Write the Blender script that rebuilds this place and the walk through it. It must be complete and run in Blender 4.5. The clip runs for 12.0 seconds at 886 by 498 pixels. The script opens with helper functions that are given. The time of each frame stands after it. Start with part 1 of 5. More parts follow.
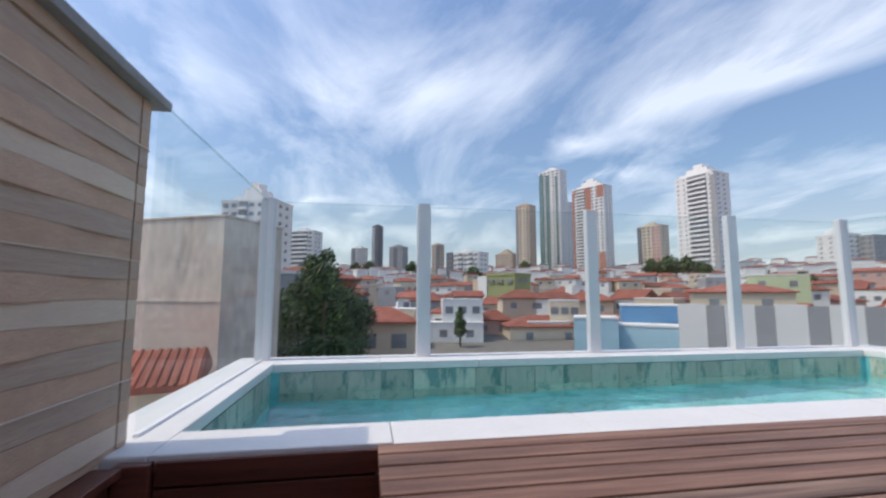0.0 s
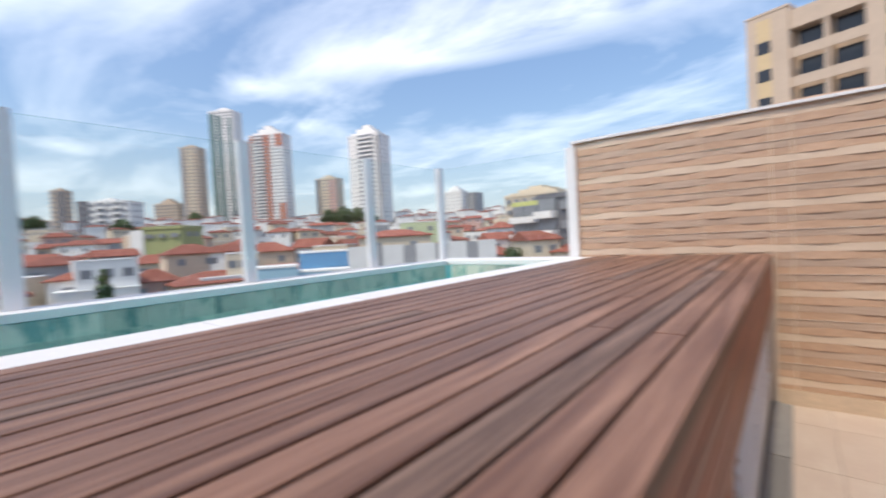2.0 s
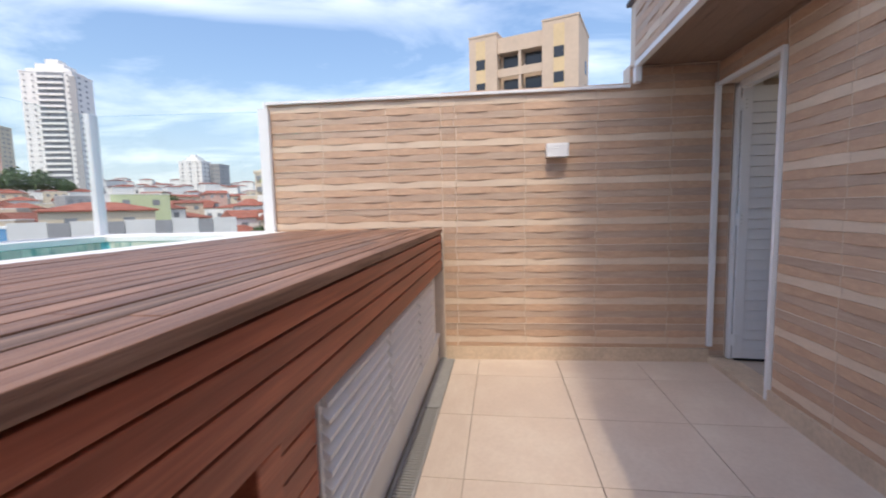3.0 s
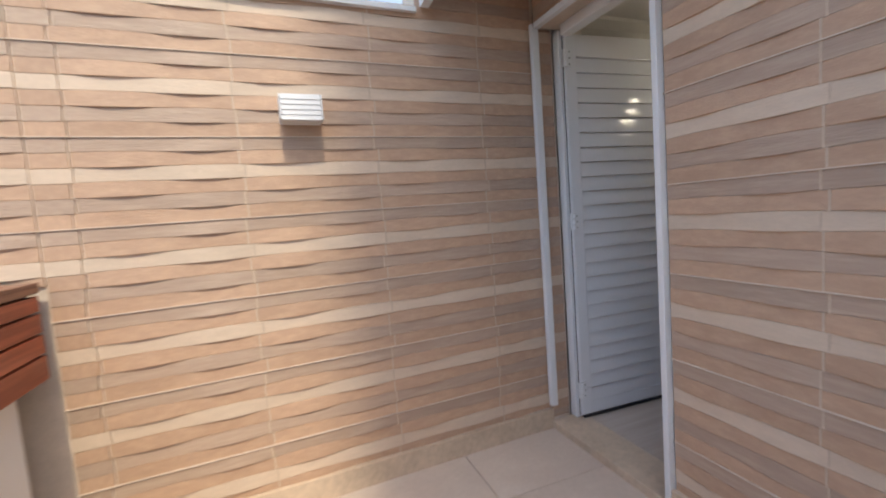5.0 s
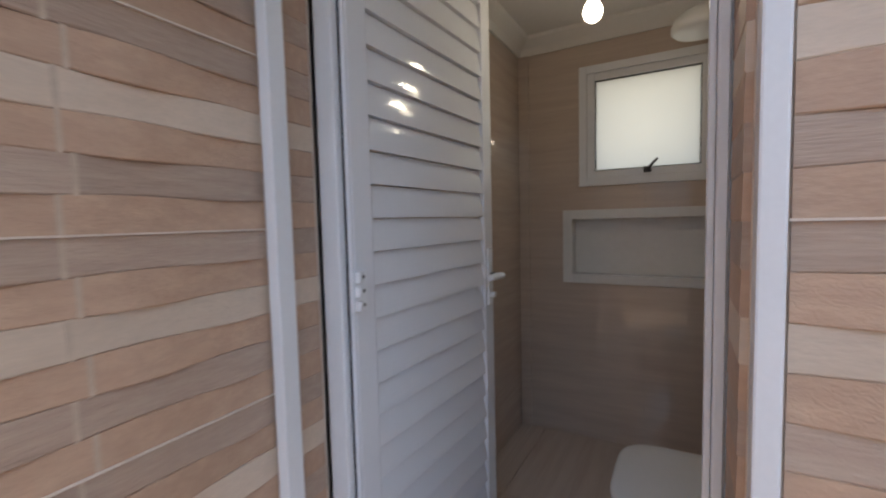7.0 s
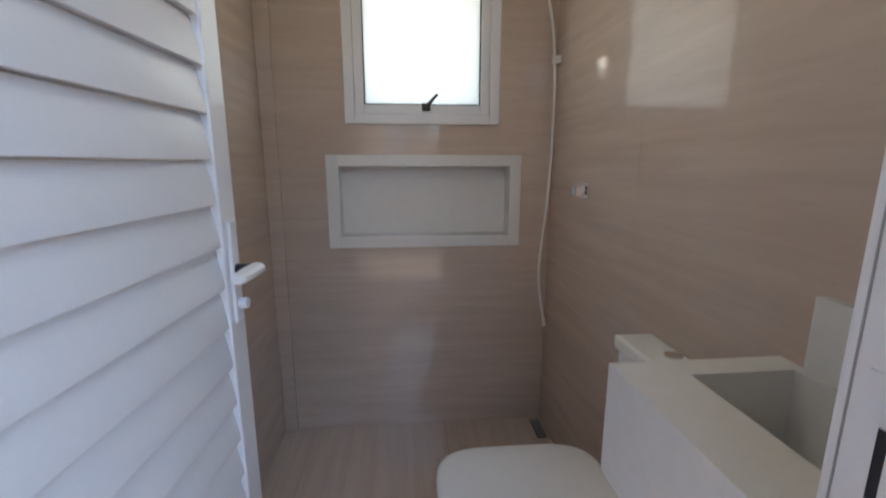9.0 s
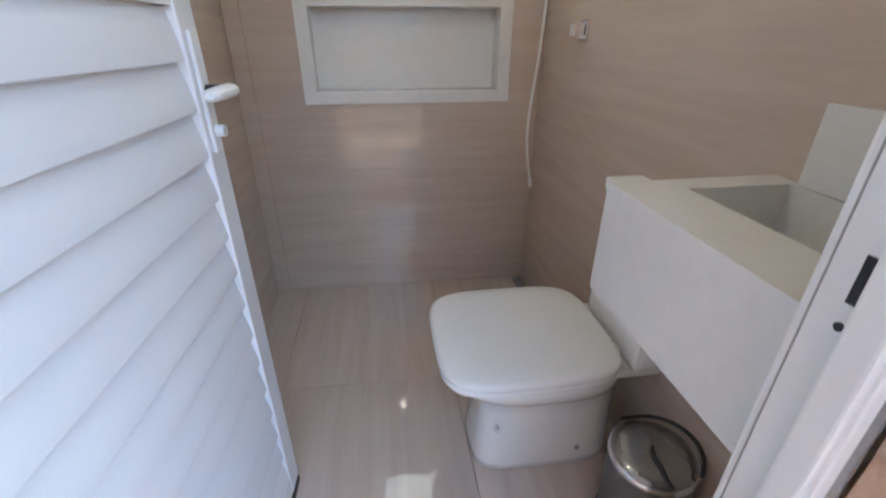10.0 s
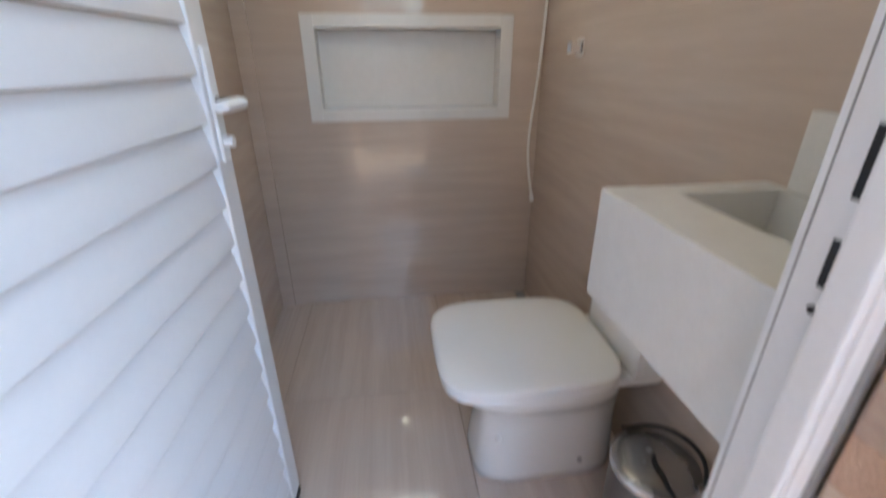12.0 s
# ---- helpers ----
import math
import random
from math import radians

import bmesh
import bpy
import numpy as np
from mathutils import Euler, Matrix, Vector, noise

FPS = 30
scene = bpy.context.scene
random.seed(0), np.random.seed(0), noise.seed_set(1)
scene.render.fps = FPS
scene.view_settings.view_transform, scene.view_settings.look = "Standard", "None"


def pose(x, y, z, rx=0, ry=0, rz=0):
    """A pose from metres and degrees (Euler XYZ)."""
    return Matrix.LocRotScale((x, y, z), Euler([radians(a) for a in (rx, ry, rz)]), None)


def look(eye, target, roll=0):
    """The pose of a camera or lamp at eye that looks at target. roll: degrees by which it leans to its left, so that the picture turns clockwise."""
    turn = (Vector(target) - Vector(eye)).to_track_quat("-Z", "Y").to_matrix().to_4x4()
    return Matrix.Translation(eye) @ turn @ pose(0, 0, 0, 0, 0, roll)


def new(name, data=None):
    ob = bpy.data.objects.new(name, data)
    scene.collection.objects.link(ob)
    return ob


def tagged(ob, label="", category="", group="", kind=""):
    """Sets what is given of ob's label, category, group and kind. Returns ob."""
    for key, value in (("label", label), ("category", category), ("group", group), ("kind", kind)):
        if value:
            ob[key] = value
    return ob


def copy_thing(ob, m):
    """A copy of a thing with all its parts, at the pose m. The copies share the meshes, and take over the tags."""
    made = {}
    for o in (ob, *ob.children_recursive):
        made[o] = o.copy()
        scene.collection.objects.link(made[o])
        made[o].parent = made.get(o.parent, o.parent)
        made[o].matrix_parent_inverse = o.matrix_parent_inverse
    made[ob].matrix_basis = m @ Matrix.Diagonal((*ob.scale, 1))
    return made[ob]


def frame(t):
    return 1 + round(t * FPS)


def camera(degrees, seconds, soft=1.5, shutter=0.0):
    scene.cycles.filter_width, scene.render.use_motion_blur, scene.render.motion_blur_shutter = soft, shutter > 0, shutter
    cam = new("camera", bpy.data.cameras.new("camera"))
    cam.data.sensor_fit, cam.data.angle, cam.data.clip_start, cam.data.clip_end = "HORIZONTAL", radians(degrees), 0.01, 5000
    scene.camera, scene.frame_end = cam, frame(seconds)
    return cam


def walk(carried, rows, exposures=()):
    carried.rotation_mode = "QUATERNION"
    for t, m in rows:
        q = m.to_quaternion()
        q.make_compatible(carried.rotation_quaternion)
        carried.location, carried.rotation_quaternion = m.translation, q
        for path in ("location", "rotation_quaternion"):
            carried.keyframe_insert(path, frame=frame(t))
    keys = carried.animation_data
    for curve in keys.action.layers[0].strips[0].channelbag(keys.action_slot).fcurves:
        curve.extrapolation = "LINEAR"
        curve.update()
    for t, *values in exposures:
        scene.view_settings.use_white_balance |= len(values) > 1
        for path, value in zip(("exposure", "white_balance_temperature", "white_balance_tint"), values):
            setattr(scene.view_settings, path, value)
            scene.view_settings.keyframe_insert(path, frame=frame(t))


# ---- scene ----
cam = camera(92.2, 12.0, soft=1.9, shutter=0.35)
PATH = [
    (0.0, look((0.028, -0.12, 1.459), (0.367, 1.84, 1.672), 0.1)),
    (0.5, look((0.037, -0.103, 1.398), (0.2, 1.89, 1.427), -0.5)),
    (1.0, look((0.019, -0.114, 1.38), (0.372, 1.855, 1.362), -0.7)),
    (1.5, look((0.02, -0.161, 1.371), (0.91, 1.63, 1.355), -1.5)),
    (2.0, look((0.112, -0.315, 1.31), (1.657, 0.954, 1.255), -3.1)),
    (2.5, look((0.279, -0.514, 1.278), (2.186, 0.081, 1.181), -1.9)),
    (3.0, look((0.556, -0.661, 1.228), (2.529, -0.395, 1.038), -1.3)),
    (3.2, look((0.673, -0.692, 1.234), (2.655, -0.522, 1.033), -1.3)),
    (5.0, look((2.109, -0.966, 1.196), (3.973, -1.672, 1.027), -4.3)),
    (5.5, look((2.521, -1.121, 1.215), (4.303, -2.023, 1.113), -3.2)),
    (6.0, look((2.9, -1.204, 1.223), (4.546, -2.328, 1.066), -5.2)),
    (6.5, look((3.128, -1.428, 1.221), (4.408, -2.953, 1.027), -5.1)),
    (7.0, look((3.326, -1.703, 1.242), (4.312, -3.438, 1.111), -1.4)),
    (7.2, look((3.341, -1.756, 1.238), (4.203, -3.558, 1.151), -2.2)),
    (8.8, look((3.594, -2.207, 1.27), (3.465, -4.176, 0.945), -0.5)),
    (9.0, look((3.583, -2.231, 1.247), (3.409, -4.184, 0.854), -0.0)),
    (9.5, look((3.6, -2.245, 1.19), (3.369, -4.114, 0.517), -0.6)),
    (10.0, look((3.611, -2.231, 1.138), (3.364, -4.002, 0.242), -0.0)),
    (10.5, look((3.619, -2.204, 1.094), (3.434, -3.88, 0.019), -0.3)),
    (11.0, look((3.622, -2.178, 1.059), (3.435, -3.758, -0.153), -0.2)),
    (11.5, look((3.612, -2.169, 1.054), (3.432, -3.71, -0.208), -1.2)),
    (12.0, look((3.604, -2.201, 1.125), (3.376, -4.012, 0.31), -0.4)),
]
walk(cam, PATH, exposures=(
    (0.0, 0.36, 7200, 10), (1.0, 0.36, 7200, 10), (2.0, 0.68, 7300, 10), (3.2, 0.84, 7300, 10), (5.0, 1.10, 7450, 5), (6.0, 1.30, 7500, 4), (6.6, 1.46, 7500, 5), (7.2, 1.46, 7450, 6), (9.0, 2.42, 6500, 2),
    (9.5, 2.75, 6450, 0), (10.5, 3.15, 6700, 0), (11.5, 3.15, 6750, 0), (12.0, 3.05, 6750, 0)))

# ---- world and light ----
SUN_ELEVATION = 58.0  # the sun stands over -x
world = bpy.data.worlds.new("sky")
scene.world = world
world.use_nodes = True
wn, wl = world.node_tree.nodes, world.node_tree.links
wn.clear()


def wnode(kind, operation="", data_type="", blend_type=""):
    n = wn.new(kind)
    if operation:
        n.operation = operation
    if data_type:
        n.data_type = data_type
    if blend_type:
        n.blend_type = blend_type
    return n


sky = wnode("ShaderNodeTexSky")
sky.sky_type, sky.sun_disc = "NISHITA", False
sky.sun_elevation, sky.sun_rotation = radians(SUN_ELEVATION), radians(-90)
sky.air_density, sky.dust_density, sky.ozone_density = 1.0, 1.3, 2.2
tc = wnode("ShaderNodeTexCoord")
sep = wnode("ShaderNodeSeparateXYZ")
wl.new(tc.outputs["Generated"], sep.inputs[0])
zup = wnode("ShaderNodeMath", operation="MAXIMUM")
wl.new(sep.outputs["Z"], zup.inputs[0])
zup.inputs[1].default_value = 0.0
zoff = wnode("ShaderNodeMath", operation="ADD")
wl.new(zup.outputs[0], zoff.inputs[0])
zoff.inputs[1].default_value = 0.16
dx, dy = wnode("ShaderNodeMath", operation="DIVIDE"), wnode("ShaderNodeMath", operation="DIVIDE")
wl.new(sep.outputs["X"], dx.inputs[0]), wl.new(zoff.outputs[0], dx.inputs[1])
wl.new(sep.outputs["Y"], dy.inputs[0]), wl.new(zoff.outputs[0], dy.inputs[1])
plane = wnode("ShaderNodeCombineXYZ")
wl.new(dx.outputs[0], plane.inputs["X"]), wl.new(dy.outputs[0], plane.inputs["Y"])
turn = wnode("ShaderNodeMapping")
turn.inputs["Location"].default_value = (0.35, 0.6, 0)
turn.inputs["Rotation"].default_value = (0, 0, radians(38))
turn.inputs["Scale"].default_value = (0.95, 0.5, 1)
wl.new(plane.outputs[0], turn.inputs["Vector"])
big = wnode("ShaderNodeTexNoise")
big.inputs["Scale"].default_value, big.inputs["Detail"].default_value = 1.9, 11
big.inputs["Roughness"].default_value, big.inputs["Distortion"].default_value = 0.6, 0.5
wl.new(turn.outputs[0], big.inputs["Vector"])
# banks and streaks of high cloud: place on the cloud plane, heading, half length, half width, weight
BANKS = ((0.20, 1.45, 155, 1.10, 0.50, 0.38), (-0.62, 1.45, 100, 0.60, 0.40, 0.30), (1.28, 1.10, -62, 0.95, 0.26, 0.44), (1.45, 0.50, -66, 0.95, 0.36, 0.40),
         (0.95, 1.74, -28, 0.50, 0.16, 0.26), (1.30, 1.95, -10, 0.42, 0.12, 0.22), (-0.30, 2.65, 160, 0.45, 0.12, 0.20), (0.0, 2.84, 150, 0.22, 0.10, 0.22), (0.45, 2.75, 170, 0.35, 0.12, 0.2),
         (2.1, -0.4, -80, 0.9, 0.45, 0.26), (-0.2, 0.3, 20, 1.6, 0.5, 0.16), (-1.8, -0.5, 60, 1.8, 0.6, 0.2), (0.2, -1.6, 10, 2.0, 0.6, 0.2))
bent = wnode("ShaderNodeVectorMath", operation="MULTIPLY_ADD")
wl.new(big.outputs["Color"], bent.inputs[0])
bent.inputs[1].default_value = (0.5, 0.5, 0)
wl.new(plane.outputs[0], bent.inputs[2])
shape = None
for cu, cv, turned, half_l, half_w, weight in BANKS:
    bm_map = wnode("ShaderNodeMapping")
    bm_map.vector_type = "TEXTURE"
    bm_map.inputs["Location"].default_value = (cu + 0.25, cv + 0.25, 0)
    bm_map.inputs["Rotation"].default_value = (0, 0, radians(turned))
    bm_map.inputs["Scale"].default_value = (half_l, half_w, 1)
    wl.new(bent.outputs[0], bm_map.inputs["Vector"])
    ball = wnode("ShaderNodeTexGradient")
    ball.gradient_type = "QUADRATIC_SPHERE"
    wl.new(bm_map.outputs[0], ball.inputs["Vector"])
    addup = wnode("ShaderNodeMath", operation="MULTIPLY_ADD")
    wl.new(ball.outputs["Fac"], addup.inputs[0])
    addup.inputs[1].default_value = weight * 1.25
    if shape:
        wl.new(shape.outputs[0], addup.inputs[2])
    else:
        addup.inputs[2].default_value = -0.125
    shape = addup
dens = wnode("ShaderNodeMath", operation="ADD")
fibre = wnode("ShaderNodeMath", operation="MULTIPLY_ADD")
wl.new(big.outputs["Fac"], fibre.inputs[0])
fibre.inputs[1].default_value, fibre.inputs[2].default_value = 1.45, -0.225
wl.new(shape.outputs[0], dens.inputs[0]), wl.new(fibre.outputs[0], dens.inputs[1])
ramp = wnode("ShaderNodeValToRGB")
ramp.color_ramp.elements[0].position, ramp.color_ramp.elements[1].position = 0.32, 0.84
wl.new(dens.outputs[0], ramp.inputs[0])
cloud = wnode("ShaderNodeMix", data_type="RGBA")
wl.new(ramp.outputs[0], cloud.inputs[0])
tone = wnode("ShaderNodeHueSaturation")
tone.inputs["Hue"].default_value, tone.inputs["Saturation"].default_value = 0.503, 1.1
wl.new(sky.outputs[0], tone.inputs["Color"])
lift = wnode("ShaderNodeMapRange")
lift.inputs["From Min"].default_value, lift.inputs["From Max"].default_value = 0.0, 0.6
lift.inputs["To Min"].default_value, lift.inputs["To Max"].default_value = 0.92, 1.7
wl.new(sep.outputs["Z"], lift.inputs["Value"])
wl.new(lift.outputs[0], tone.inputs["Value"])
low = wnode("ShaderNodeMapRange")
low.inputs["From Min"].default_value, low.inputs["From Max"].default_value = 0.0, 0.26
low.inputs["To Min"].default_value, low.inputs["To Max"].default_value = 0.75, 0.0
wl.new(sep.outputs["Z"], low.inputs["Value"])
haze = wnode("ShaderNodeMix", data_type="RGBA")
haze.inputs[7].default_value = (3.8, 4.7, 6.5, 1)
wl.new(low.outputs[0], haze.inputs[0])
wl.new(tone.outputs[0], haze.inputs[6])
wl.new(haze.outputs[2], cloud.inputs[6])
veil = wnode("ShaderNodeMix", data_type="RGBA", blend_type="ADD")
veil.inputs[0].default_value = 1.0
veil.inputs[6].default_value = (4.0, 3.9, 3.7, 1)
wl.new(haze.outputs[2], veil.inputs[7])
wl.new(veil.outputs[2], cloud.inputs[7])
bg = wnode("ShaderNodeBackground")
wl.new(cloud.outputs[2], bg.inputs["Color"])
bg.inputs["Strength"].default_value = 0.105
wout = wnode("ShaderNodeOutputWorld")
wl.new(bg.outputs[0], wout.inputs[0])

sun_data = bpy.data.lights.new("sun", "SUN")
sun_data.energy, sun_data.angle, sun_data.color = 1.38, radians(0.9), (1.0, 0.92, 0.80)
sun = new("sun", sun_data)
sun.matrix_world = look((-20, 0.0, 32.0), (0, 0, 0))


# ---- materials ----
def material(name, color, rough=0.6, metal=0.0, var=0.12, scale=6.0, stretch=(1, 1, 1), fine=60.0, bump=0.05, rnd=0.0, tint=None,
             spec=0.5, ior=1.5, coord="Object", bump_dist=0.004, detail=6, tint_pos=(0.45, 0.7), ribs=0.0):
    """A surface with variation at two scales, fine relief and, with rnd, a shade of its own for each piece."""
    m = bpy.data.materials.new(name)
    m.use_nodes = True
    nt = m.node_tree
    bs = nt.nodes["Principled BSDF"]
    bs.inputs["Roughness"].default_value, bs.inputs["Metallic"].default_value = rough, metal
    bs.inputs["Specular IOR Level"].default_value, bs.inputs["IOR"].default_value = spec, ior
    tcn = nt.nodes.new("ShaderNodeTexCoord")
    mp = nt.nodes.new("ShaderNodeMapping")
    mp.inputs["Scale"].default_value = stretch
    info = nt.nodes.new("ShaderNodeObjectInfo")
    nt.links.new(tcn.outputs[coord], mp.inputs["Vector"])
    off = nt.nodes.new("ShaderNodeVectorMath")
    off.operation = "ADD"
    nt.links.new(mp.outputs[0], off.inputs[0])
    if rnd:
        mul = nt.nodes.new("ShaderNodeMath")
        mul.operation = "MULTIPLY"
        mul.inputs[1].default_value = 37.0
        nt.links.new(info.outputs["Random"], mul.inputs[0])
        nt.links.new(mul.outputs[0], off.inputs[1])
    n1 = nt.nodes.new("ShaderNodeTexNoise")
    n1.inputs["Scale"].default_value, n1.inputs["Detail"].default_value = scale, detail
    n1.inputs["Roughness"].default_value = 0.6
    n2 = nt.nodes.new("ShaderNodeTexNoise")
    n2.inputs["Scale"].default_value, n2.inputs["Detail"].default_value = fine, 4
    for n in (n1, n2):
        nt.links.new(off.outputs[0], n.inputs["Vector"])
    v1 = nt.nodes.new("ShaderNodeMapRange")
    v1.inputs["From Min"].default_value, v1.inputs["From Max"].default_value = 0.25, 0.75
    v1.inputs["To Min"].default_value, v1.inputs["To Max"].default_value = 1 - var, 1 + var
    nt.links.new(n1.outputs["Fac"], v1.inputs["Value"])
    v2 = nt.nodes.new("ShaderNodeMapRange")
    v2.inputs["From Min"].default_value, v2.inputs["From Max"].default_value = 0.25, 0.75
    v2.inputs["To Min"].default_value, v2.inputs["To Max"].default_value = 1 - var * 0.6, 1 + var * 0.6
    nt.links.new(n2.outputs["Fac"], v2.inputs["Value"])
    prod = nt.nodes.new("ShaderNodeMath")
    prod.operation = "MULTIPLY"
    nt.links.new(v1.outputs[0], prod.inputs[0]), nt.links.new(v2.outputs[0], prod.inputs[1])
    val = prod
    if rnd:
        v3 = nt.nodes.new("ShaderNodeMapRange")
        v3.inputs["To Min"].default_value, v3.inputs["To Max"].default_value = 1 - rnd, 1 + rnd
        nt.links.new(info.outputs["Random"], v3.inputs["Value"])
        val = nt.nodes.new("ShaderNodeMath")
        val.operation = "MULTIPLY"
        nt.links.new(prod.outputs[0], val.inputs[0]), nt.links.new(v3.outputs[0], val.inputs[1])
    basec = nt.nodes.new("ShaderNodeMix")
    basec.data_type = "RGBA"
    basec.inputs[6].default_value = (*color, 1)
    basec.inputs[7].default_value = (*(tint or color), 1)
    if tint:
        rp = nt.nodes.new("ShaderNodeMapRange")
        rp.inputs["From Min"].default_value, rp.inputs["From Max"].default_value = tint_pos
        nt.links.new(n1.outputs["Fac"], rp.inputs["Value"])
        nt.links.new(rp.outputs[0], basec.inputs[0])
    sc = nt.nodes.new("ShaderNodeVectorMath")
    sc.operation = "SCALE"
    nt.links.new(basec.outputs[2], sc.inputs[0]), nt.links.new(val.outputs[0], sc.inputs["Scale"])
    nt.links.new(sc.outputs[0], bs.inputs["Base Color"])
    if bump:
        bp = nt.nodes.new("ShaderNodeBump")
        bp.inputs["Strength"].default_value, bp.inputs["Distance"].default_value = bump, bump_dist
        nt.links.new(n2.outputs["Fac"], bp.inputs["Height"])
        nt.links.new(bp.outputs[0], bs.inputs["Normal"])
    if ribs:
        # fine slanting ribs pressed into some of the pieces
        wave = nt.nodes.new("ShaderNodeTexWave")
        wave.bands_direction = "DIAGONAL"
        wave.inputs["Scale"].default_value, wave.inputs["Distortion"].default_value = 30.0, 11.0
        wave.inputs["Detail Scale"].default_value = 3.0
        wmap = nt.nodes.new("ShaderNodeMapping")
        wmap.inputs["Scale"].default_value = (0.4, 1, 1.5)
        nt.links.new(tcn.outputs[coord], wmap.inputs["Vector"])
        nt.links.new(wmap.outputs[0], wave.inputs["Vector"])
        some = nt.nodes.new("ShaderNodeMath")
        some.operation = "GREATER_THAN"
        some.inputs[1].default_value = 0.5
        nt.links.new(info.outputs["Random"], some.inputs[0])
        amt = nt.nodes.new("ShaderNodeMath")
        amt.operation = "MULTIPLY"
        nt.links.new(some.outputs[0], amt.inputs[0]), nt.links.new(wave.outputs["Fac"], amt.inputs[1])
        rb = nt.nodes.new("ShaderNodeBump")
        rb.inputs["Strength"].default_value, rb.inputs["Distance"].default_value = ribs, 0.002
        nt.links.new(amt.outputs[0], rb.inputs["Height"])
        if bump:
            nt.links.new(bp.outputs[0], rb.inputs["Normal"])
        nt.links.new(rb.outputs[0], bs.inputs["Normal"])
    rr = nt.nodes.new("ShaderNodeMapRange")
    rr.inputs["To Min"].default_value, rr.inputs["To Max"].default_value = max(0.02, rough - min(0.08, rough * 0.5)), min(1, rough + min(0.08, rough * 0.5))
    nt.links.new(n1.outputs["Fac"], rr.inputs["Value"])
    nt.links.new(rr.outputs[0], bs.inputs["Roughness"])
    return m


STRIP_LIGHT = material("cladding cream", (0.63, 0.50, 0.39), 0.55, var=0.07, scale=5, stretch=(1, 1, 8), fine=30, bump=0.25, rnd=0.05)
STRIP_TAN = material("cladding tan", (0.51, 0.337, 0.237), 0.55, var=0.07, scale=9, stretch=(0.8, 1, 5), fine=40, bump=0.3, rnd=0.07, tint=(0.54, 0.365, 0.255), ribs=0.22)
STRIP_GREY = material("cladding grey", (0.455, 0.331, 0.256), 0.55, var=0.10, scale=6, stretch=(0.5, 1, 11), fine=26, bump=0.45, rnd=0.07, tint=(0.46, 0.35, 0.272), ribs=0.12)
JOINT_FILL = material("tan joint filler", (0.58, 0.46, 0.36), 0.9, var=0.15, scale=9, fine=90, bump=0.2)
GROUT = material("pale grout", (0.70, 0.60, 0.51), 0.9, var=0.1, scale=9, fine=90, bump=0.2)
DECK = material("weathered hardwood", (0.185, 0.084, 0.052), 0.5, var=0.24, scale=3.2, stretch=(0.55, 13, 13), fine=24, bump=0.4, rnd=0.13, tint=(0.31, 0.168, 0.113), tint_pos=(0.40, 0.66))
DECK_GREY = material("greyed hardwood", (0.15, 0.085, 0.062), 0.65, var=0.26, scale=3.2, stretch=(0.55, 13, 13), fine=24, bump=0.45, rnd=0.13, tint=(0.29, 0.185, 0.14), tint_pos=(0.4, 0.66))
WOOD_RED = material("oiled red hardwood", (0.36, 0.088, 0.043), 0.42, var=0.25, scale=3.5, stretch=(0.4, 7, 7), fine=18, bump=0.2, rnd=0.15, tint=(0.45, 0.135, 0.07))
# the red hardwood again in a much darker tone, for the boards beside the steps
WOOD_DARK = material("darker red hardwood", (0.135, 0.038, 0.024), 0.4, var=0.3, scale=3.5, stretch=(0.4, 7, 7), fine=18, bump=0.2, rnd=0.2, tint=(0.18, 0.055, 0.035))
WOOD_STEP = material("red hardwood treads", (0.17, 0.055, 0.030), 0.5, var=0.3, scale=3.5, stretch=(7, 0.4, 7), fine=18, bump=0.25, rnd=0.35, tint=(0.27, 0.10, 0.06))
DARK_GAP = material("dark substructure", (0.035, 0.02, 0.015), 0.9, var=0.2)
COPING = material("white coping stone", (0.80, 0.79, 0.78), 0.55, var=0.05, scale=3, fine=70, bump=0.08)
WHITE_METAL = material("white painted aluminium", (0.78, 0.79, 0.81), 0.35, var=0.03, scale=4, fine=120, bump=0.02)
WHITE_DOOR = material("white lacquered door", (0.78, 0.79, 0.82), 0.12, var=0.02, scale=4, fine=120, bump=0)
RUBBER = material("black rubber", (0.015, 0.015, 0.018), 0.6, var=0.2)
FLOOR_TILE = material("beige porcelain floor", (0.58, 0.48, 0.41), 0.42, var=0.06, scale=2.5, fine=40, bump=0.04, rnd=0.03, tint=(0.60, 0.52, 0.45))
FLOOR_GROUT = material("floor grout", (0.22, 0.18, 0.15), 0.9, var=0.15)
BASE_TILE = material("beige skirting", (0.57, 0.45, 0.34), 0.6, var=0.14, scale=5, fine=40, bump=0.1)
GREY_METAL = material("grey drain metal", (0.33, 0.33, 0.33), 0.5, metal=0.3, var=0.15, scale=10, fine=80)
GREY_STONE = material("grey stone", (0.27, 0.27, 0.27), 0.7, var=0.15, scale=8, fine=80)
PLASTER = material("plain plaster", (0.76, 0.72, 0.67), 0.9, var=0.08, scale=2)
CEIL = material("white ceiling paint", (0.78, 0.76, 0.73), 0.9, var=0.03, scale=3)
POOL_TILE = material("veined green pool tile", (0.52, 0.55, 0.47), 0.25, var=0.12, scale=13, stretch=(1, 1, 0.3), fine=40, bump=0.05, rnd=0.22, tint=(0.13, 0.27, 0.25), tint_pos=(0.5, 0.62))
POOL_FLOOR = material("turquoise pool lining", (0.18, 0.60, 0.66), 0.5, var=0.12, scale=3, fine=15, bump=0.05, tint=(0.30, 0.74, 0.76))
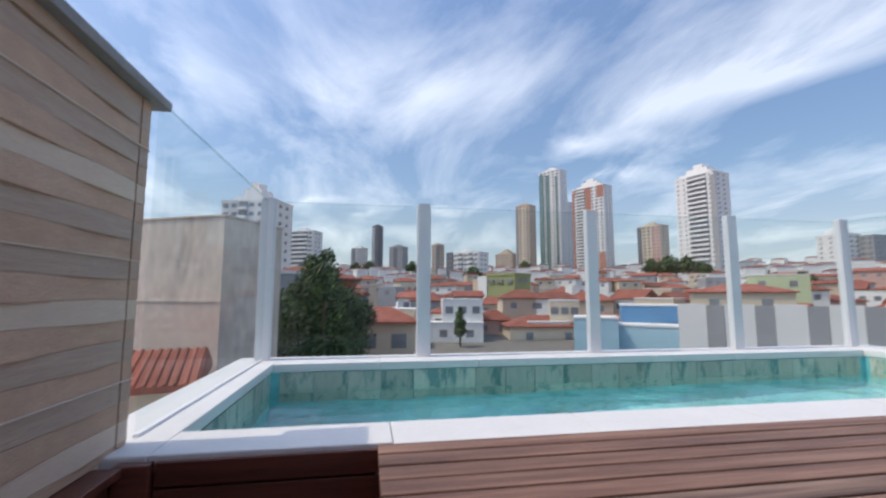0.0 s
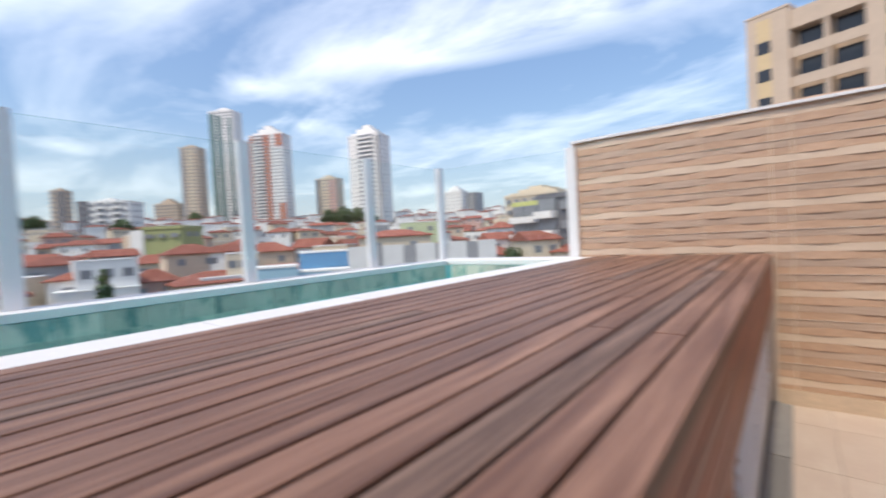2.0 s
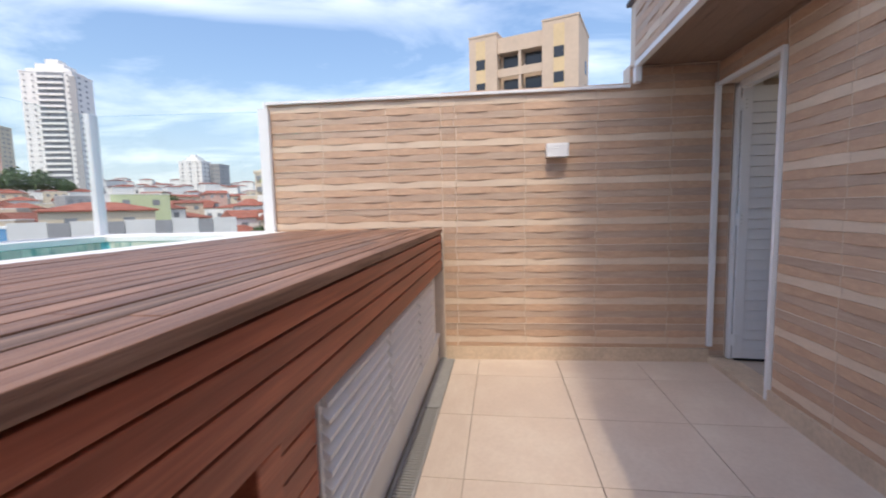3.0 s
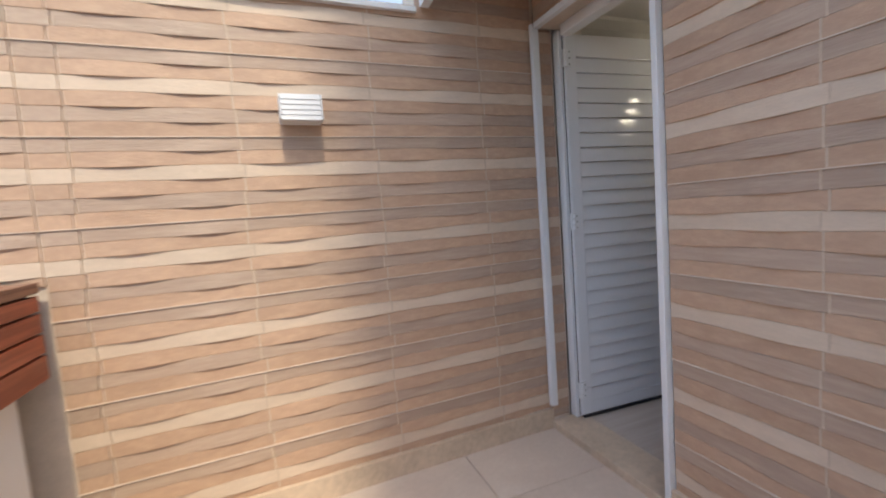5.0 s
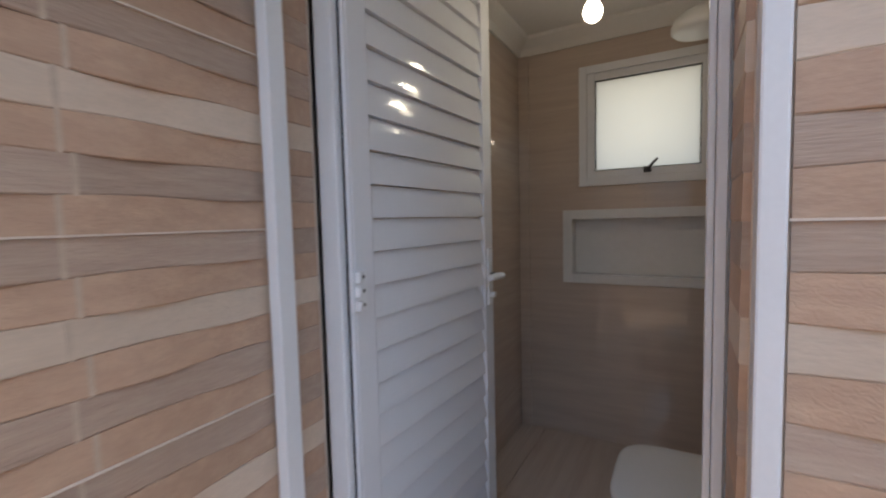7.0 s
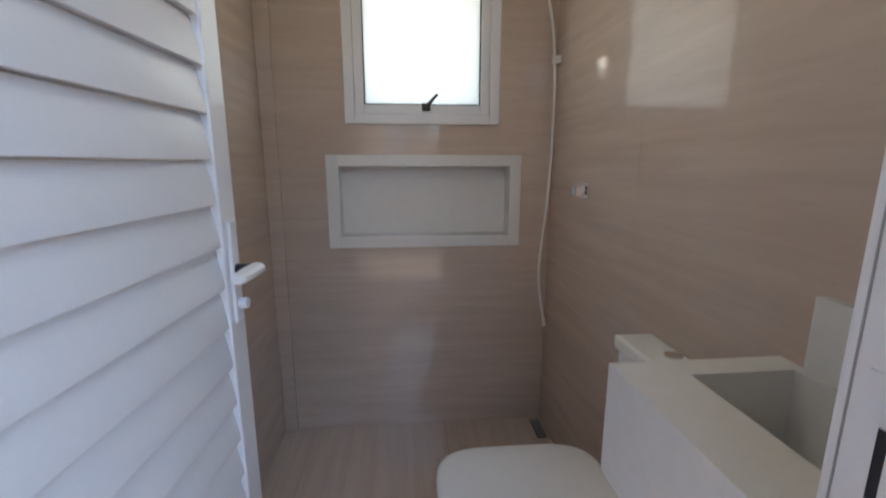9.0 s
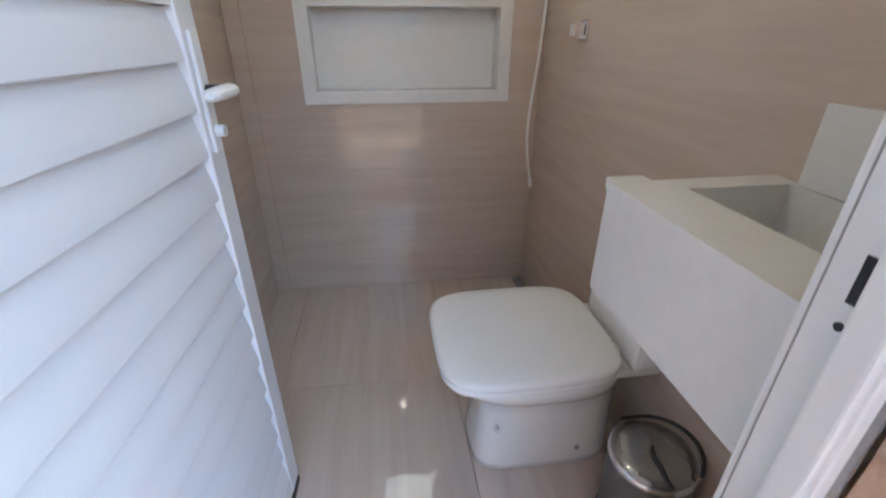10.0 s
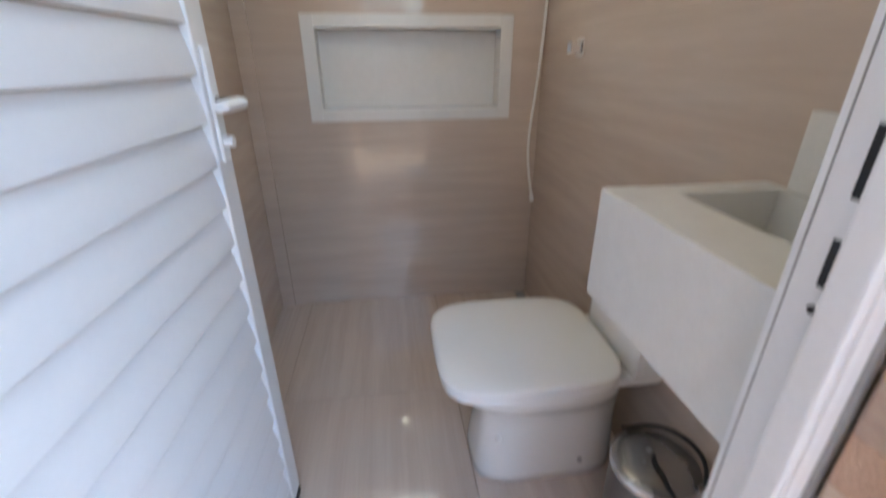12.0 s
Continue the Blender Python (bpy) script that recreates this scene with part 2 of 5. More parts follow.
BATH_TILE = material("veined beige porcelain", (0.535, 0.435, 0.367), 0.055, var=0.03, scale=2.4, stretch=(0.9, 0.9, 11), fine=12, bump=0.01, tint=(0.59, 0.49, 0.415), tint_pos=(0.38, 0.72), spec=0.6)
BATH_FLOOR = material("veined beige floor porcelain", (0.58, 0.475, 0.40), 0.012, var=0.03, scale=2.4, stretch=(11, 0.9, 0.9), fine=12, bump=0.003, rnd=0.04, tint=(0.64, 0.54, 0.46), tint_pos=(0.38, 0.72), spec=1.0, ior=1.62)
# brown darkened below the wall strips' tone: the shade under the canopy, in the colour
SOFFIT = material("shade-darkened wood-look soffit", (0.24, 0.165, 0.125), 0.5, var=0.16, scale=5, stretch=(0.5, 8, 1), fine=26, bump=0.25, rnd=0.1)
BATH_JOINT = material("dark floor grout", (0.27, 0.21, 0.17), 0.8, var=0.1)
BATH_GROUT = material("brown grout", (0.50, 0.41, 0.345), 0.6, var=0.05)
CERAMIC = material("white glazed ceramic", (0.80, 0.80, 0.79), 0.08, var=0.01, scale=2, bump=0)
SEAT = material("white seat plastic", (0.80, 0.80, 0.80), 0.18, var=0.01, scale=2, bump=0)
QUARTZ = material("white quartz stone", (0.74, 0.735, 0.72), 0.22, var=0.03, scale=30, fine=150, bump=0.01)
CHROME = material("chrome", (0.80, 0.80, 0.82), 0.12, metal=1.0, var=0.03)
STEEL = material("brushed steel", (0.26, 0.26, 0.265), 0.36, metal=1.0, var=0.08, scale=6, stretch=(1, 1, 12), fine=50)
STEEL_LID = material("satin steel lid", (0.42, 0.42, 0.42), 0.28, metal=1.0, var=0.06, scale=6, fine=60)
BLACK_PLASTIC = material("black plastic", (0.018, 0.018, 0.02), 0.4, var=0.2)
WHITE_PLASTIC = material("white plastic", (0.78, 0.77, 0.75), 0.35, var=0.03)
CONCRETE = material("stained bare render", (0.68, 0.60, 0.52), 0.95, var=0.24, scale=0.9, stretch=(1, 1, 0.4), fine=4.5, bump=0.15, tint=(0.27, 0.24, 0.22), tint_pos=(0.5, 0.74), bump_dist=0.02)
ROOF = material("red clay roof tiles", (0.29, 0.09, 0.06), 0.85, var=0.25, scale=0.8, fine=9, bump=0.5, rnd=0.25, tint=(0.31, 0.12, 0.085), bump_dist=0.05)
LEAF = material("dark green leaves", (0.045, 0.085, 0.028), 0.6, var=0.5, scale=1.2, fine=9, bump=0, rnd=0.15, tint=(0.085, 0.14, 0.04))
BARK = material("brown bark", (0.10, 0.075, 0.055), 0.9, var=0.3, scale=6, fine=40, bump=0.5)
GROUND = material("town ground", (0.20, 0.18, 0.16), 0.95, var=0.25, scale=0.03, fine=0.4, bump=0)
PANE = material("dark window glass", (0.03, 0.035, 0.045), 0.15, var=0.2, scale=0.3, bump=0)
PANE_FAR = material("window opening", (0.22, 0.23, 0.25), 0.4, var=0.3, scale=0.3, bump=0)


def wall_paint(name, color, var=0.08):
    return material(name, color, 0.9, var=var, scale=0.35, fine=2.5, bump=0.02)


RENDER_PALE = material("pale patched render", (0.62, 0.53, 0.46), 0.95, var=0.18, scale=1.1, fine=5, bump=0.1, tint=(0.50, 0.41, 0.35), bump_dist=0.01)
PAINT_WHITE = wall_paint("white wall paint", (0.80, 0.79, 0.77))
PAINT_CREAM = wall_paint("cream wall paint", (0.66, 0.56, 0.43))
PAINT_BEIGE = wall_paint("beige wall paint", (0.58, 0.46, 0.36))
PAINT_GREY = wall_paint("grey wall paint", (0.36, 0.36, 0.37))
PAINT_DARK = wall_paint("dark grey wall paint", (0.15, 0.15, 0.17))
PAINT_GREEN = wall_paint("olive green wall paint", (0.33, 0.35, 0.17))
PAINT_PALEGREEN = wall_paint("pale green wall paint", (0.50, 0.56, 0.36))
PAINT_BLUE = wall_paint("blue wall paint", (0.12, 0.30, 0.50))
PAINT_SKYBLUE = wall_paint("light blue wall paint", (0.36, 0.56, 0.66))
PAINT_BRICK = wall_paint("brick red wall paint", (0.50, 0.20, 0.13))
PAINT_PINK = wall_paint("pink wall paint", (0.56, 0.36, 0.31))
PAINT_SAND = wall_paint("sand yellow wall paint", (0.66, 0.51, 0.31))
PAINT_LIME = wall_paint("lime wall paint", (0.56, 0.58, 0.22))
GLASS_GREEN = material("green curtain glass", (0.12, 0.22, 0.21), 0.2, var=0.2, scale=0.2, bump=0)


def clear_glass(name, tint, gloss_rough=0.0):
    """Thin clear glass: light passes straight, gloss by Fresnel."""
    m = bpy.data.materials.new(name)
    m.use_nodes = True
    nt = m.node_tree
    nt.nodes.clear()
    tr, gl = nt.nodes.new("ShaderNodeBsdfTransparent"), nt.nodes.new("ShaderNodeBsdfGlossy")
    tr.inputs["Color"].default_value = (*tint, 1)
    gl.inputs["Roughness"].default_value = gloss_rough
    lw = nt.nodes.new("ShaderNodeLayerWeight")
    pw = nt.nodes.new("ShaderNodeMath")
    pw.operation = "POWER"
    pw.inputs[1].default_value = 4.0
    nt.links.new(lw.outputs["Facing"], pw.inputs[0])
    fr = nt.nodes.new("ShaderNodeMath")
    fr.operation = "MULTIPLY_ADD"
    fr.inputs[1].default_value, fr.inputs[2].default_value = 0.16, 0.025
    nt.links.new(pw.outputs[0], fr.inputs[0])
    mix, out = nt.nodes.new("ShaderNodeMixShader"), nt.nodes.new("ShaderNodeOutputMaterial")
    nt.links.new(fr.outputs[0], mix.inputs[0])
    nt.links.new(tr.outputs[0], mix.inputs[1]), nt.links.new(gl.outputs[0], mix.inputs[2])
    nt.links.new(mix.outputs[0], out.inputs[0])
    return m


GLASS = clear_glass("clear railing glass", (0.955, 0.975, 0.97))
GLASS_EDGE = clear_glass("green glass edge", (0.80, 0.88, 0.87))

WATER = bpy.data.materials.new("pool water")
WATER.use_nodes = True
_b = WATER.node_tree.nodes["Principled BSDF"]
_b.inputs["Base Color"].default_value = (0.82, 0.98, 0.98, 1)
_b.inputs["Roughness"].default_value, _b.inputs["IOR"].default_value = 0.02, 1.33
_b.inputs["Transmission Weight"].default_value = 1.0
_n = WATER.node_tree.nodes.new("ShaderNodeTexNoise")
_n.inputs["Scale"].default_value, _n.inputs["Detail"].default_value = 3.5, 3
_p = WATER.node_tree.nodes.new("ShaderNodeBump")
_p.inputs["Strength"].default_value, _p.inputs["Distance"].default_value = 0.4, 0.04
_t = WATER.node_tree.nodes.new("ShaderNodeTexCoord")
WATER.node_tree.links.new(_t.outputs["Object"], _n.inputs["Vector"])
WATER.node_tree.links.new(_n.outputs["Fac"], _p.inputs["Height"])
WATER.node_tree.links.new(_p.outputs[0], _b.inputs["Normal"])

FROST = bpy.data.materials.new("frosted window glass")
FROST.use_nodes = True
_nt = FROST.node_tree
_nt.nodes.clear()
_tl, _df = _nt.nodes.new("ShaderNodeBsdfTranslucent"), _nt.nodes.new("ShaderNodeBsdfPrincipled")
_tl.inputs["Color"].default_value = (0.82, 0.80, 0.74, 1)
_df.inputs["Base Color"].default_value = (0.8, 0.8, 0.78, 1)
_df.inputs["Roughness"].default_value = 0.15
_mx, _o = _nt.nodes.new("ShaderNodeMixShader"), _nt.nodes.new("ShaderNodeOutputMaterial")
_mx.inputs[0].default_value = 0.12
_nt.links.new(_tl.outputs[0], _mx.inputs[1]), _nt.links.new(_df.outputs[0], _mx.inputs[2])
_nt.links.new(_mx.outputs[0], _o.inputs[0])

BULB = bpy.data.materials.new("lit bulb glass")
BULB.use_nodes = True
_b = BULB.node_tree.nodes["Principled BSDF"]
_b.inputs["Base Color"].default_value = (0.9, 0.88, 0.84, 1)
_b.inputs["Emission Color"].default_value = (1.0, 0.93, 0.82, 1)
_b.inputs["Emission Strength"].default_value = 14.0


# ---- building blocks ----
def mesh_of(bm, name, mat, smooth=False):
    me = bpy.data.meshes.new(name)
    bmesh.ops.recalc_face_normals(bm, faces=bm.faces)
    if smooth:
        for f in bm.faces:
            f.smooth = True
    bm.to_mesh(me)
    bm.free()
    me.materials.append(mat)
    return me


def part(name, bm, mat, parent=None, label="", smooth=False):
    ob = new(name, mesh_of(bm, name, mat, smooth))
    ob.parent = parent
    if label:
        tagged(ob, label)
    return ob


def thing(name, label, category, group="", at=(0, 0, 0), turn_z=0.0):
    ob = new(name)
    ob.empty_display_size = 0.05
    ob.matrix_basis = pose(*at, 0, 0, turn_z)
    return tagged(ob, label, category, group)


def structure(name, bm, mat, label, category="", smooth=False):
    return tagged(part(name, bm, mat, None, "", smooth), label, category, kind="structure")


def piece(name, me, parent, m):
    ob = new(name, me)
    ob.parent = parent
    ob.matrix_basis = m
    return ob


def add_box(bm, x0, x1, y0, y1, z0, z1, bevel=0.0):
    got = bmesh.ops.create_cube(bm, size=1.0)
    vs = got["verts"]
    for v in vs:
        v.co = Vector(((x0 + x1) / 2 + v.co.x * (x1 - x0), (y0 + y1) / 2 + v.co.y * (y1 - y0), (z0 + z1) / 2 + v.co.z * (z1 - z0)))
    if bevel:
        es = {e for v in vs for e in v.link_edges}
        bmesh.ops.bevel(bm, geom=list(es), offset=bevel, segments=2, affect="EDGES", profile=0.6)
    return bm


def box(x0, x1, y0, y1, z0, z1, bevel=0.0):
    return add_box(bmesh.new(), x0, x1, y0, y1, z0, z1, bevel)


def add_cyl(bm, p, q, r0, r1=None, seg=16):
    p, q = Vector(p), Vector(q)
    d = q - p
    m = Matrix.Translation((p + q) / 2) @ d.to_track_quat("Z", "Y").to_matrix().to_4x4()
    bmesh.ops.create_cone(bm, cap_ends=True, segments=seg, radius1=r0, radius2=r0 if r1 is None else r1, depth=d.length, matrix=m)
    return bm


def cyl(p, q, r0, r1=None, seg=16):
    return add_cyl(bmesh.new(), p, q, r0, r1, seg)


def prism(points, y0, y1, axis="y"):
    """A solid from an outline, drawn out along an axis."""
    bm = bmesh.new()
    rings = []
    for d in (y0, y1):
        rings.append([bm.verts.new((a, d, b) if axis == "y" else (d, a, b) if axis == "x" else (a, b, d)) for a, b in points])
    n = len(points)
    for i in range(n):
        bm.faces.new((rings[0][i], rings[0][(i + 1) % n], rings[1][(i + 1) % n], rings[1][i]))
    bm.faces.new(rings[0][::-1]), bm.faces.new(rings[1])
    return bm


def loft(rings, cap=True):
    """A skin over rings of equal count."""
    bm = bmesh.new()
    vs = [[bm.verts.new(p) for p in ring] for ring in rings]
    n = len(rings[0])
    for a, b in zip(vs, vs[1:]):
        for i in range(n):
            bm.faces.new((a[i], a[(i + 1) % n], b[(i + 1) % n], b[i]))
    if cap:
        bm.faces.new(vs[0][::-1]), bm.faces.new(vs[-1])
    return bm
# ---- numbers of the plan ----
DECK_Z, COPE_Z, WATER_Z, BATH_Z, BATH_TOP = 1.068, 1.065, 0.925, 0.036, 2.223
HOUSE_Y, BATH_BACK, BATH_L, BATH_R = -2.245, -4.065, 4.15, 2.948
WALL_TOP = 2.087
EAST_A, EAST_B = Vector((3.885, 1.20, 0)), Vector((4.0, HOUSE_Y, 0))  # the end wall stands a little out of square
EAST_DIR = (EAST_B - EAST_A).normalized()
EAST_LEN = (EAST_B - EAST_A).length
DOOR_L, DOOR_R, DOOR_TOP = 3.985, 3.25, 2.085

# ---- ground of the town ----
HEIGHTS = ((0, -9.0), (20, -8.0), (35, -6.5), (60, -4.5), (110, -2.5), (200, 4.0), (300, 14.0), (420, 24.0), (700, 26.0), (4000, 20.0))


def ground_z(x, y):
    d = math.hypot(x, y)
    for (a, za), (b, zb) in zip(HEIGHTS, HEIGHTS[1:]):
        if d <= b:
            return za + (zb - za) * (d - a) / (b - a)
    return HEIGHTS[-1][1]


bm = bmesh.new()
rings = []
for d in (0.5, 20, 35, 60, 85, 110, 150, 200, 250, 300, 360, 420, 560, 700, 1500, 4000):
    rings.append([bm.verts.new((d * math.cos(a), d * math.sin(a), ground_z(d, 0))) for a in [i * math.tau / 48 for i in range(48)]])
for a, b in zip(rings, rings[1:]):
    for i in range(48):
        bm.faces.new((a[i], a[(i + 1) % 48], b[(i + 1) % 48], b[i]))
bm.faces.new(rings[0])
structure("ground", bm, GROUND, "hilly town ground between the houses", "ground")

# ---- terrace structure ----
slab = structure("floor", box(-3.2, 4.2, -4.4, 3.0, -0.30, -0.012), FLOOR_GROUT, "terrace slab with pale porcelain tiles", "floor")


def wall_with_door(name, x0, x1, y0, y1, z1, door, label):
    bm = bmesh.new()
    a, b, t = door
    for r in ((x0, a, 0, z1), (b, x1, 0, z1), (a, b, t, z1)):
        if r[1] - r[0] > 0.002:
            add_box(bm, r[0], r[1], y0, y1, r[2], r[3])
    return structure(name, bm, GROUT, label, "wall")


wall_house = wall_with_door("wall_south", 0.6, 3.997, -2.42, HOUSE_Y - 0.012, 3.0, (DOOR_R - 0.012, DOOR_L + 0.012, DOOR_TOP),
                            "house wall clad in wood-look ceramic strips")
# end wall
en = Vector((EAST_DIR.y, -EAST_DIR.x, 0))
if en.x > 0:
    en = -en


def add_east(bm, u0, u1, d0, d1, z0, z1):
    have = set(bm.verts)
    add_box(bm, 0, 1, 0, 1, 0, 1)
    for v in bm.verts:
        if v in have:
            continue
        u, d, z = u0 + v.co.x * (u1 - u0), d0 + v.co.y * (d1 - d0), z0 + v.co.z * (z1 - z0)
        p = EAST_A + EAST_DIR * u + en * d
        v.co = (p.x, p.y, z)
    return bm


def east_box(*r):
    return add_east(bmesh.new(), *r)


bm = east_box(0, EAST_LEN + 0.13, -0.16, -0.014, -0.3, WALL_TOP)
add_east(bm, EAST_LEN - 0.618, EAST_LEN + 0.13, -0.16, -0.014, WALL_TOP, 2.2545)
wall_east = structure("wall_east", bm, GROUT, "terrace end wall clad in wood-look strips", "wall")
tagged(part("coping_cap", east_box(-0.02, EAST_LEN - 0.62, -0.17, 0.02, WALL_TOP + 0.001, WALL_TOP + 0.022), WHITE_METAL, wall_east, "white metal wall capping"))
tagged(part("edge_trim", east_box(-0.022, -0.001, -0.16, 0.02, COPE_Z, WALL_TOP), WHITE_METAL, wall_east, "white aluminium edge trim"))
wall_west = structure("wall_west", box(-0.77, -0.604, -1.3, 1.19, -0.3, 2.0), GROUT, "terrace side wall clad in wood-look strips", "wall")
part("coping_cap", box(-0.79, -0.565, -1.3, 1.23, 2.001, 2.028, 0.003), GREY_STONE, wall_west, "grey metal wall capping")
# tall unseen wall, added to cast the upright shadow edge on the end wall
structure("wall_neighbour", box(-10.5, -8.5, -2.9, -1.18, -9.0, 22.5), PLASTER, "unseen tall wall added to shade the end wall", "wall")
# stair house, which closes the terrace behind the walker
structure("wall_stair_house", box(-3.2, 0.6, -4.4, -1.12, -0.3, 2.6), PLASTER, "plain plastered wall of the unseen stair house", "wall")
# unseen height added over the stair house to dim sky light on the terrace
structure("wall_upper_floor", box(-3.2, 0.6, -4.4, -1.20, 3.001, 4.2), PLASTER, "unseen plastered block added to hold back sky light", "wall")
structure("wall_upper_base", box(-3.2, 0.6, -4.4, -1.20, 2.601, 3.0), PLASTER, "plain plastered wall of the unseen stair house", "wall")
structure("wall_back", box(-3.2, -0.771, -1.119, -1.0, -0.3, 2.0), PLASTER, "plain plastered terrace wall", "wall")

# overhang above the bathroom door
OV_Y, OV_Z, OV_X0 = -1.655, 2.24, 2.78
overhang = structure("canopy", box(OV_X0, 4.12, HOUSE_Y - 0.01, OV_Y - 0.014, OV_Z + 0.016, 2.72), GROUT, "roof overhang clad in wood-look strips", "canopy")
part("edge_trim", box(OV_X0 - 0.02, 3.93, OV_Y - 0.03, OV_Y + 0.012, OV_Z - 0.022, OV_Z + 0.014), WHITE_METAL, overhang, "white aluminium edge trim")
part("edge_trim", box(OV_X0 - 0.022, OV_X0 + 0.01, HOUSE_Y + 0.02, OV_Y - 0.032, OV_Z - 0.022, OV_Z + 0.014), WHITE_METAL, overhang)
part("edge_trim", box(3.90, 3.965, OV_Y - 0.03, OV_Y + 0.012, WALL_TOP + 0.023, OV_Z - 0.024), WHITE_METAL, overhang)
part("roof_cap", box(OV_X0 - 0.03, 4.14, HOUSE_Y, OV_Y + 0.02, 2.722, 2.745), PAINT_DARK, overhang, "dark metal roof edge")
side = structure("wall_parapet", box(4.03, 4.12, -2.40, HOUSE_Y - 0.16, -0.3, 3.0), PLASTER, "plain outer wall", "wall")
structure("roof_house", box(0.6, 4.3, -4.4, -2.43, 2.32, 3.0), PLASTER, "flat roof slab of the bathroom block", "roof")

# skirting
bm = east_box(1.42, EAST_LEN - 0.002, -0.013, 0.014, -0.01, 0.105)
part("skirting", bm, BASE_TILE, wall_east, "beige ceramic skirting")
part("skirting", box(0.602, DOOR_R - 0.014, HOUSE_Y - 0.011, HOUSE_Y + 0.016, -0.01, 0.105), BASE_TILE, wall_house, "beige ceramic skirting")
sill = structure("threshold", box(DOOR_R - 0.013, 3.998, -2.43, HOUSE_Y + 0.01, -0.01, BATH_Z + 0.004, 0.004), BASE_TILE, "beige stone door threshold", "threshold")

# trim round the bathroom door
doorway = thing("door_surround", "white aluminium profile round the bathroom doorway", "door trim", at=(3.6, HOUSE_Y, 0))
doorway["kind"] = "structure"


def at_parent(ob, parent):
    ob.matrix_basis = parent.matrix_basis.inverted() @ ob.matrix_basis
    return ob


for nm, b in (("jamb_trim", box(DOOR_L - 0.024, DOOR_L + 0.004, HOUSE_Y - 0.012, HOUSE_Y + 0.026, 0.132, DOOR_TOP + 0.004, 0.003)),
              ("jamb_trim", box(DOOR_R - 0.011, DOOR_R + 0.014, HOUSE_Y - 0.012, HOUSE_Y + 0.020, 0.04, DOOR_TOP + 0.004, 0.003)),
              ("head_trim", box(DOOR_R + 0.015, DOOR_L - 0.029, HOUSE_Y - 0.012, HOUSE_Y + 0.020, DOOR_TOP - 0.024, DOOR_TOP + 0.004, 0.003))):
    at_parent(part(nm, b, WHITE_METAL, doorway), doorway)

# ---- bathroom shell ----
structure("floor_bathroom", box(2.8, 4.0, -4.2, -2.431, -0.011, BATH_Z - 0.004), BATH_JOINT, "bathroom floor of veined beige porcelain", "floor")
structure("floor_bathroom_edge", box(4.001, 4.3, -4.2, -2.431, -0.011, BATH_Z - 0.004), BATH_GROUT, "bathroom floor edge", "floor")
WIN = (3.19, 3.815, 1.41, 2.02)
NICHE = (3.083, 3.905, 0.89, 1.283)
bm = bmesh.new()
bk0, bk1 = BATH_BACK - 0.20, BATH_BACK - 0.008
for r in ((BATH_R - 0.15, WIN[0], 0, 2.32), (WIN[1], 4.30, 0, 2.32), (WIN[0], WIN[1], 0, NICHE[2]), (WIN[0], WIN[1], NICHE[3], WIN[2]), (WIN[0], WIN[1], WIN[3], 2.32)):
    if r[0] == BATH_R - 0.15:
        add_box(bm, r[0], NICHE[0], bk0, bk1, 0, 2.32)
        add_box(bm, NICHE[0], r[1], bk0, bk1, 0, NICHE[2]), add_box(bm, NICHE[0], r[1], bk0, bk1, NICHE[3], 2.32)
    elif r[1] == 4.30:
        add_box(bm, NICHE[1], r[1], bk0, bk1, 0, 2.32)
        add_box(bm, r[0], NICHE[1], bk0, bk1, 0, NICHE[2]), add_box(bm, r[0], NICHE[1], bk0, bk1, NICHE[3], 2.32)
    else:
        add_box(bm, r[0], r[1], bk0, bk1, r[2], r[3])
add_box(bm, NICHE[0], NICHE[1], bk0 - 0.02, bk0, NICHE[2], NICHE[3])
wall_bback = structure("wall_bathroom_back", bm, BATH_GROUT, "bathroom wall of veined beige porcelain", "wall")
wall_bleft = structure("wall_bathroom_left", box(BATH_L + 0.008, BATH_L + 0.15, -4.27, -2.40, 0, 2.32), BATH_GROUT, "bathroom wall of veined beige porcelain", "wall")
wall_bright = structure("wall_bathroom_right", box(BATH_R - 0.15, BATH_R - 0.008, -4.08, -2.421, 0, 2.32), BATH_GROUT, "bathroom wall of veined beige porcelain", "wall")
structure("wall_bathroom_front", box(4.001, 4.16, -2.55, -2.40, 0, 2.32), PLASTER, "plain wall beside the door", "wall")
structure("ceiling_bathroom", box(2.80, 4.30, -4.26, -2.421, BATH_TOP, 2.318), CEIL, "white painted bathroom ceiling", "ceiling")
for nm, pts, ax, a, b in (
        ("cornice", [(BATH_BACK, 2.14), (BATH_BACK + 0.012, 2.14), (BATH_BACK + 0.03, 2.17), (BATH_BACK + 0.075, 2.205), (BATH_BACK + 0.08, 2.222), (BATH_BACK, 2.222)], "x", BATH_R, BATH_L),
        ("cornice", [(BATH_L, 2.14), (BATH_L - 0.012, 2.14), (BATH_L - 0.03, 2.17), (BATH_L - 0.075, 2.205), (BATH_L - 0.08, 2.222), (BATH_L, 2.222)], "y", -4.06, -2.56),
        ("cornice", [(BATH_R, 2.14), (BATH_R + 0.012, 2.14), (BATH_R + 0.03, 2.17), (BATH_R + 0.075, 2.205), (BATH_R + 0.08, 2.222), (BATH_R, 2.222)], "y", -4.06, -2.43)):
    structure(nm, prism(pts, a, b, ax), CEIL, "white plaster ceiling cornice", "cornice")
structure("corner_strip", box(4.092, BATH_L - 0.001, BATH_BACK + 0.001, BATH_BACK + 0.016, BATH_Z, 2.139, 0.002), BATH_TILE, "beige porcelain corner strip", "trim")


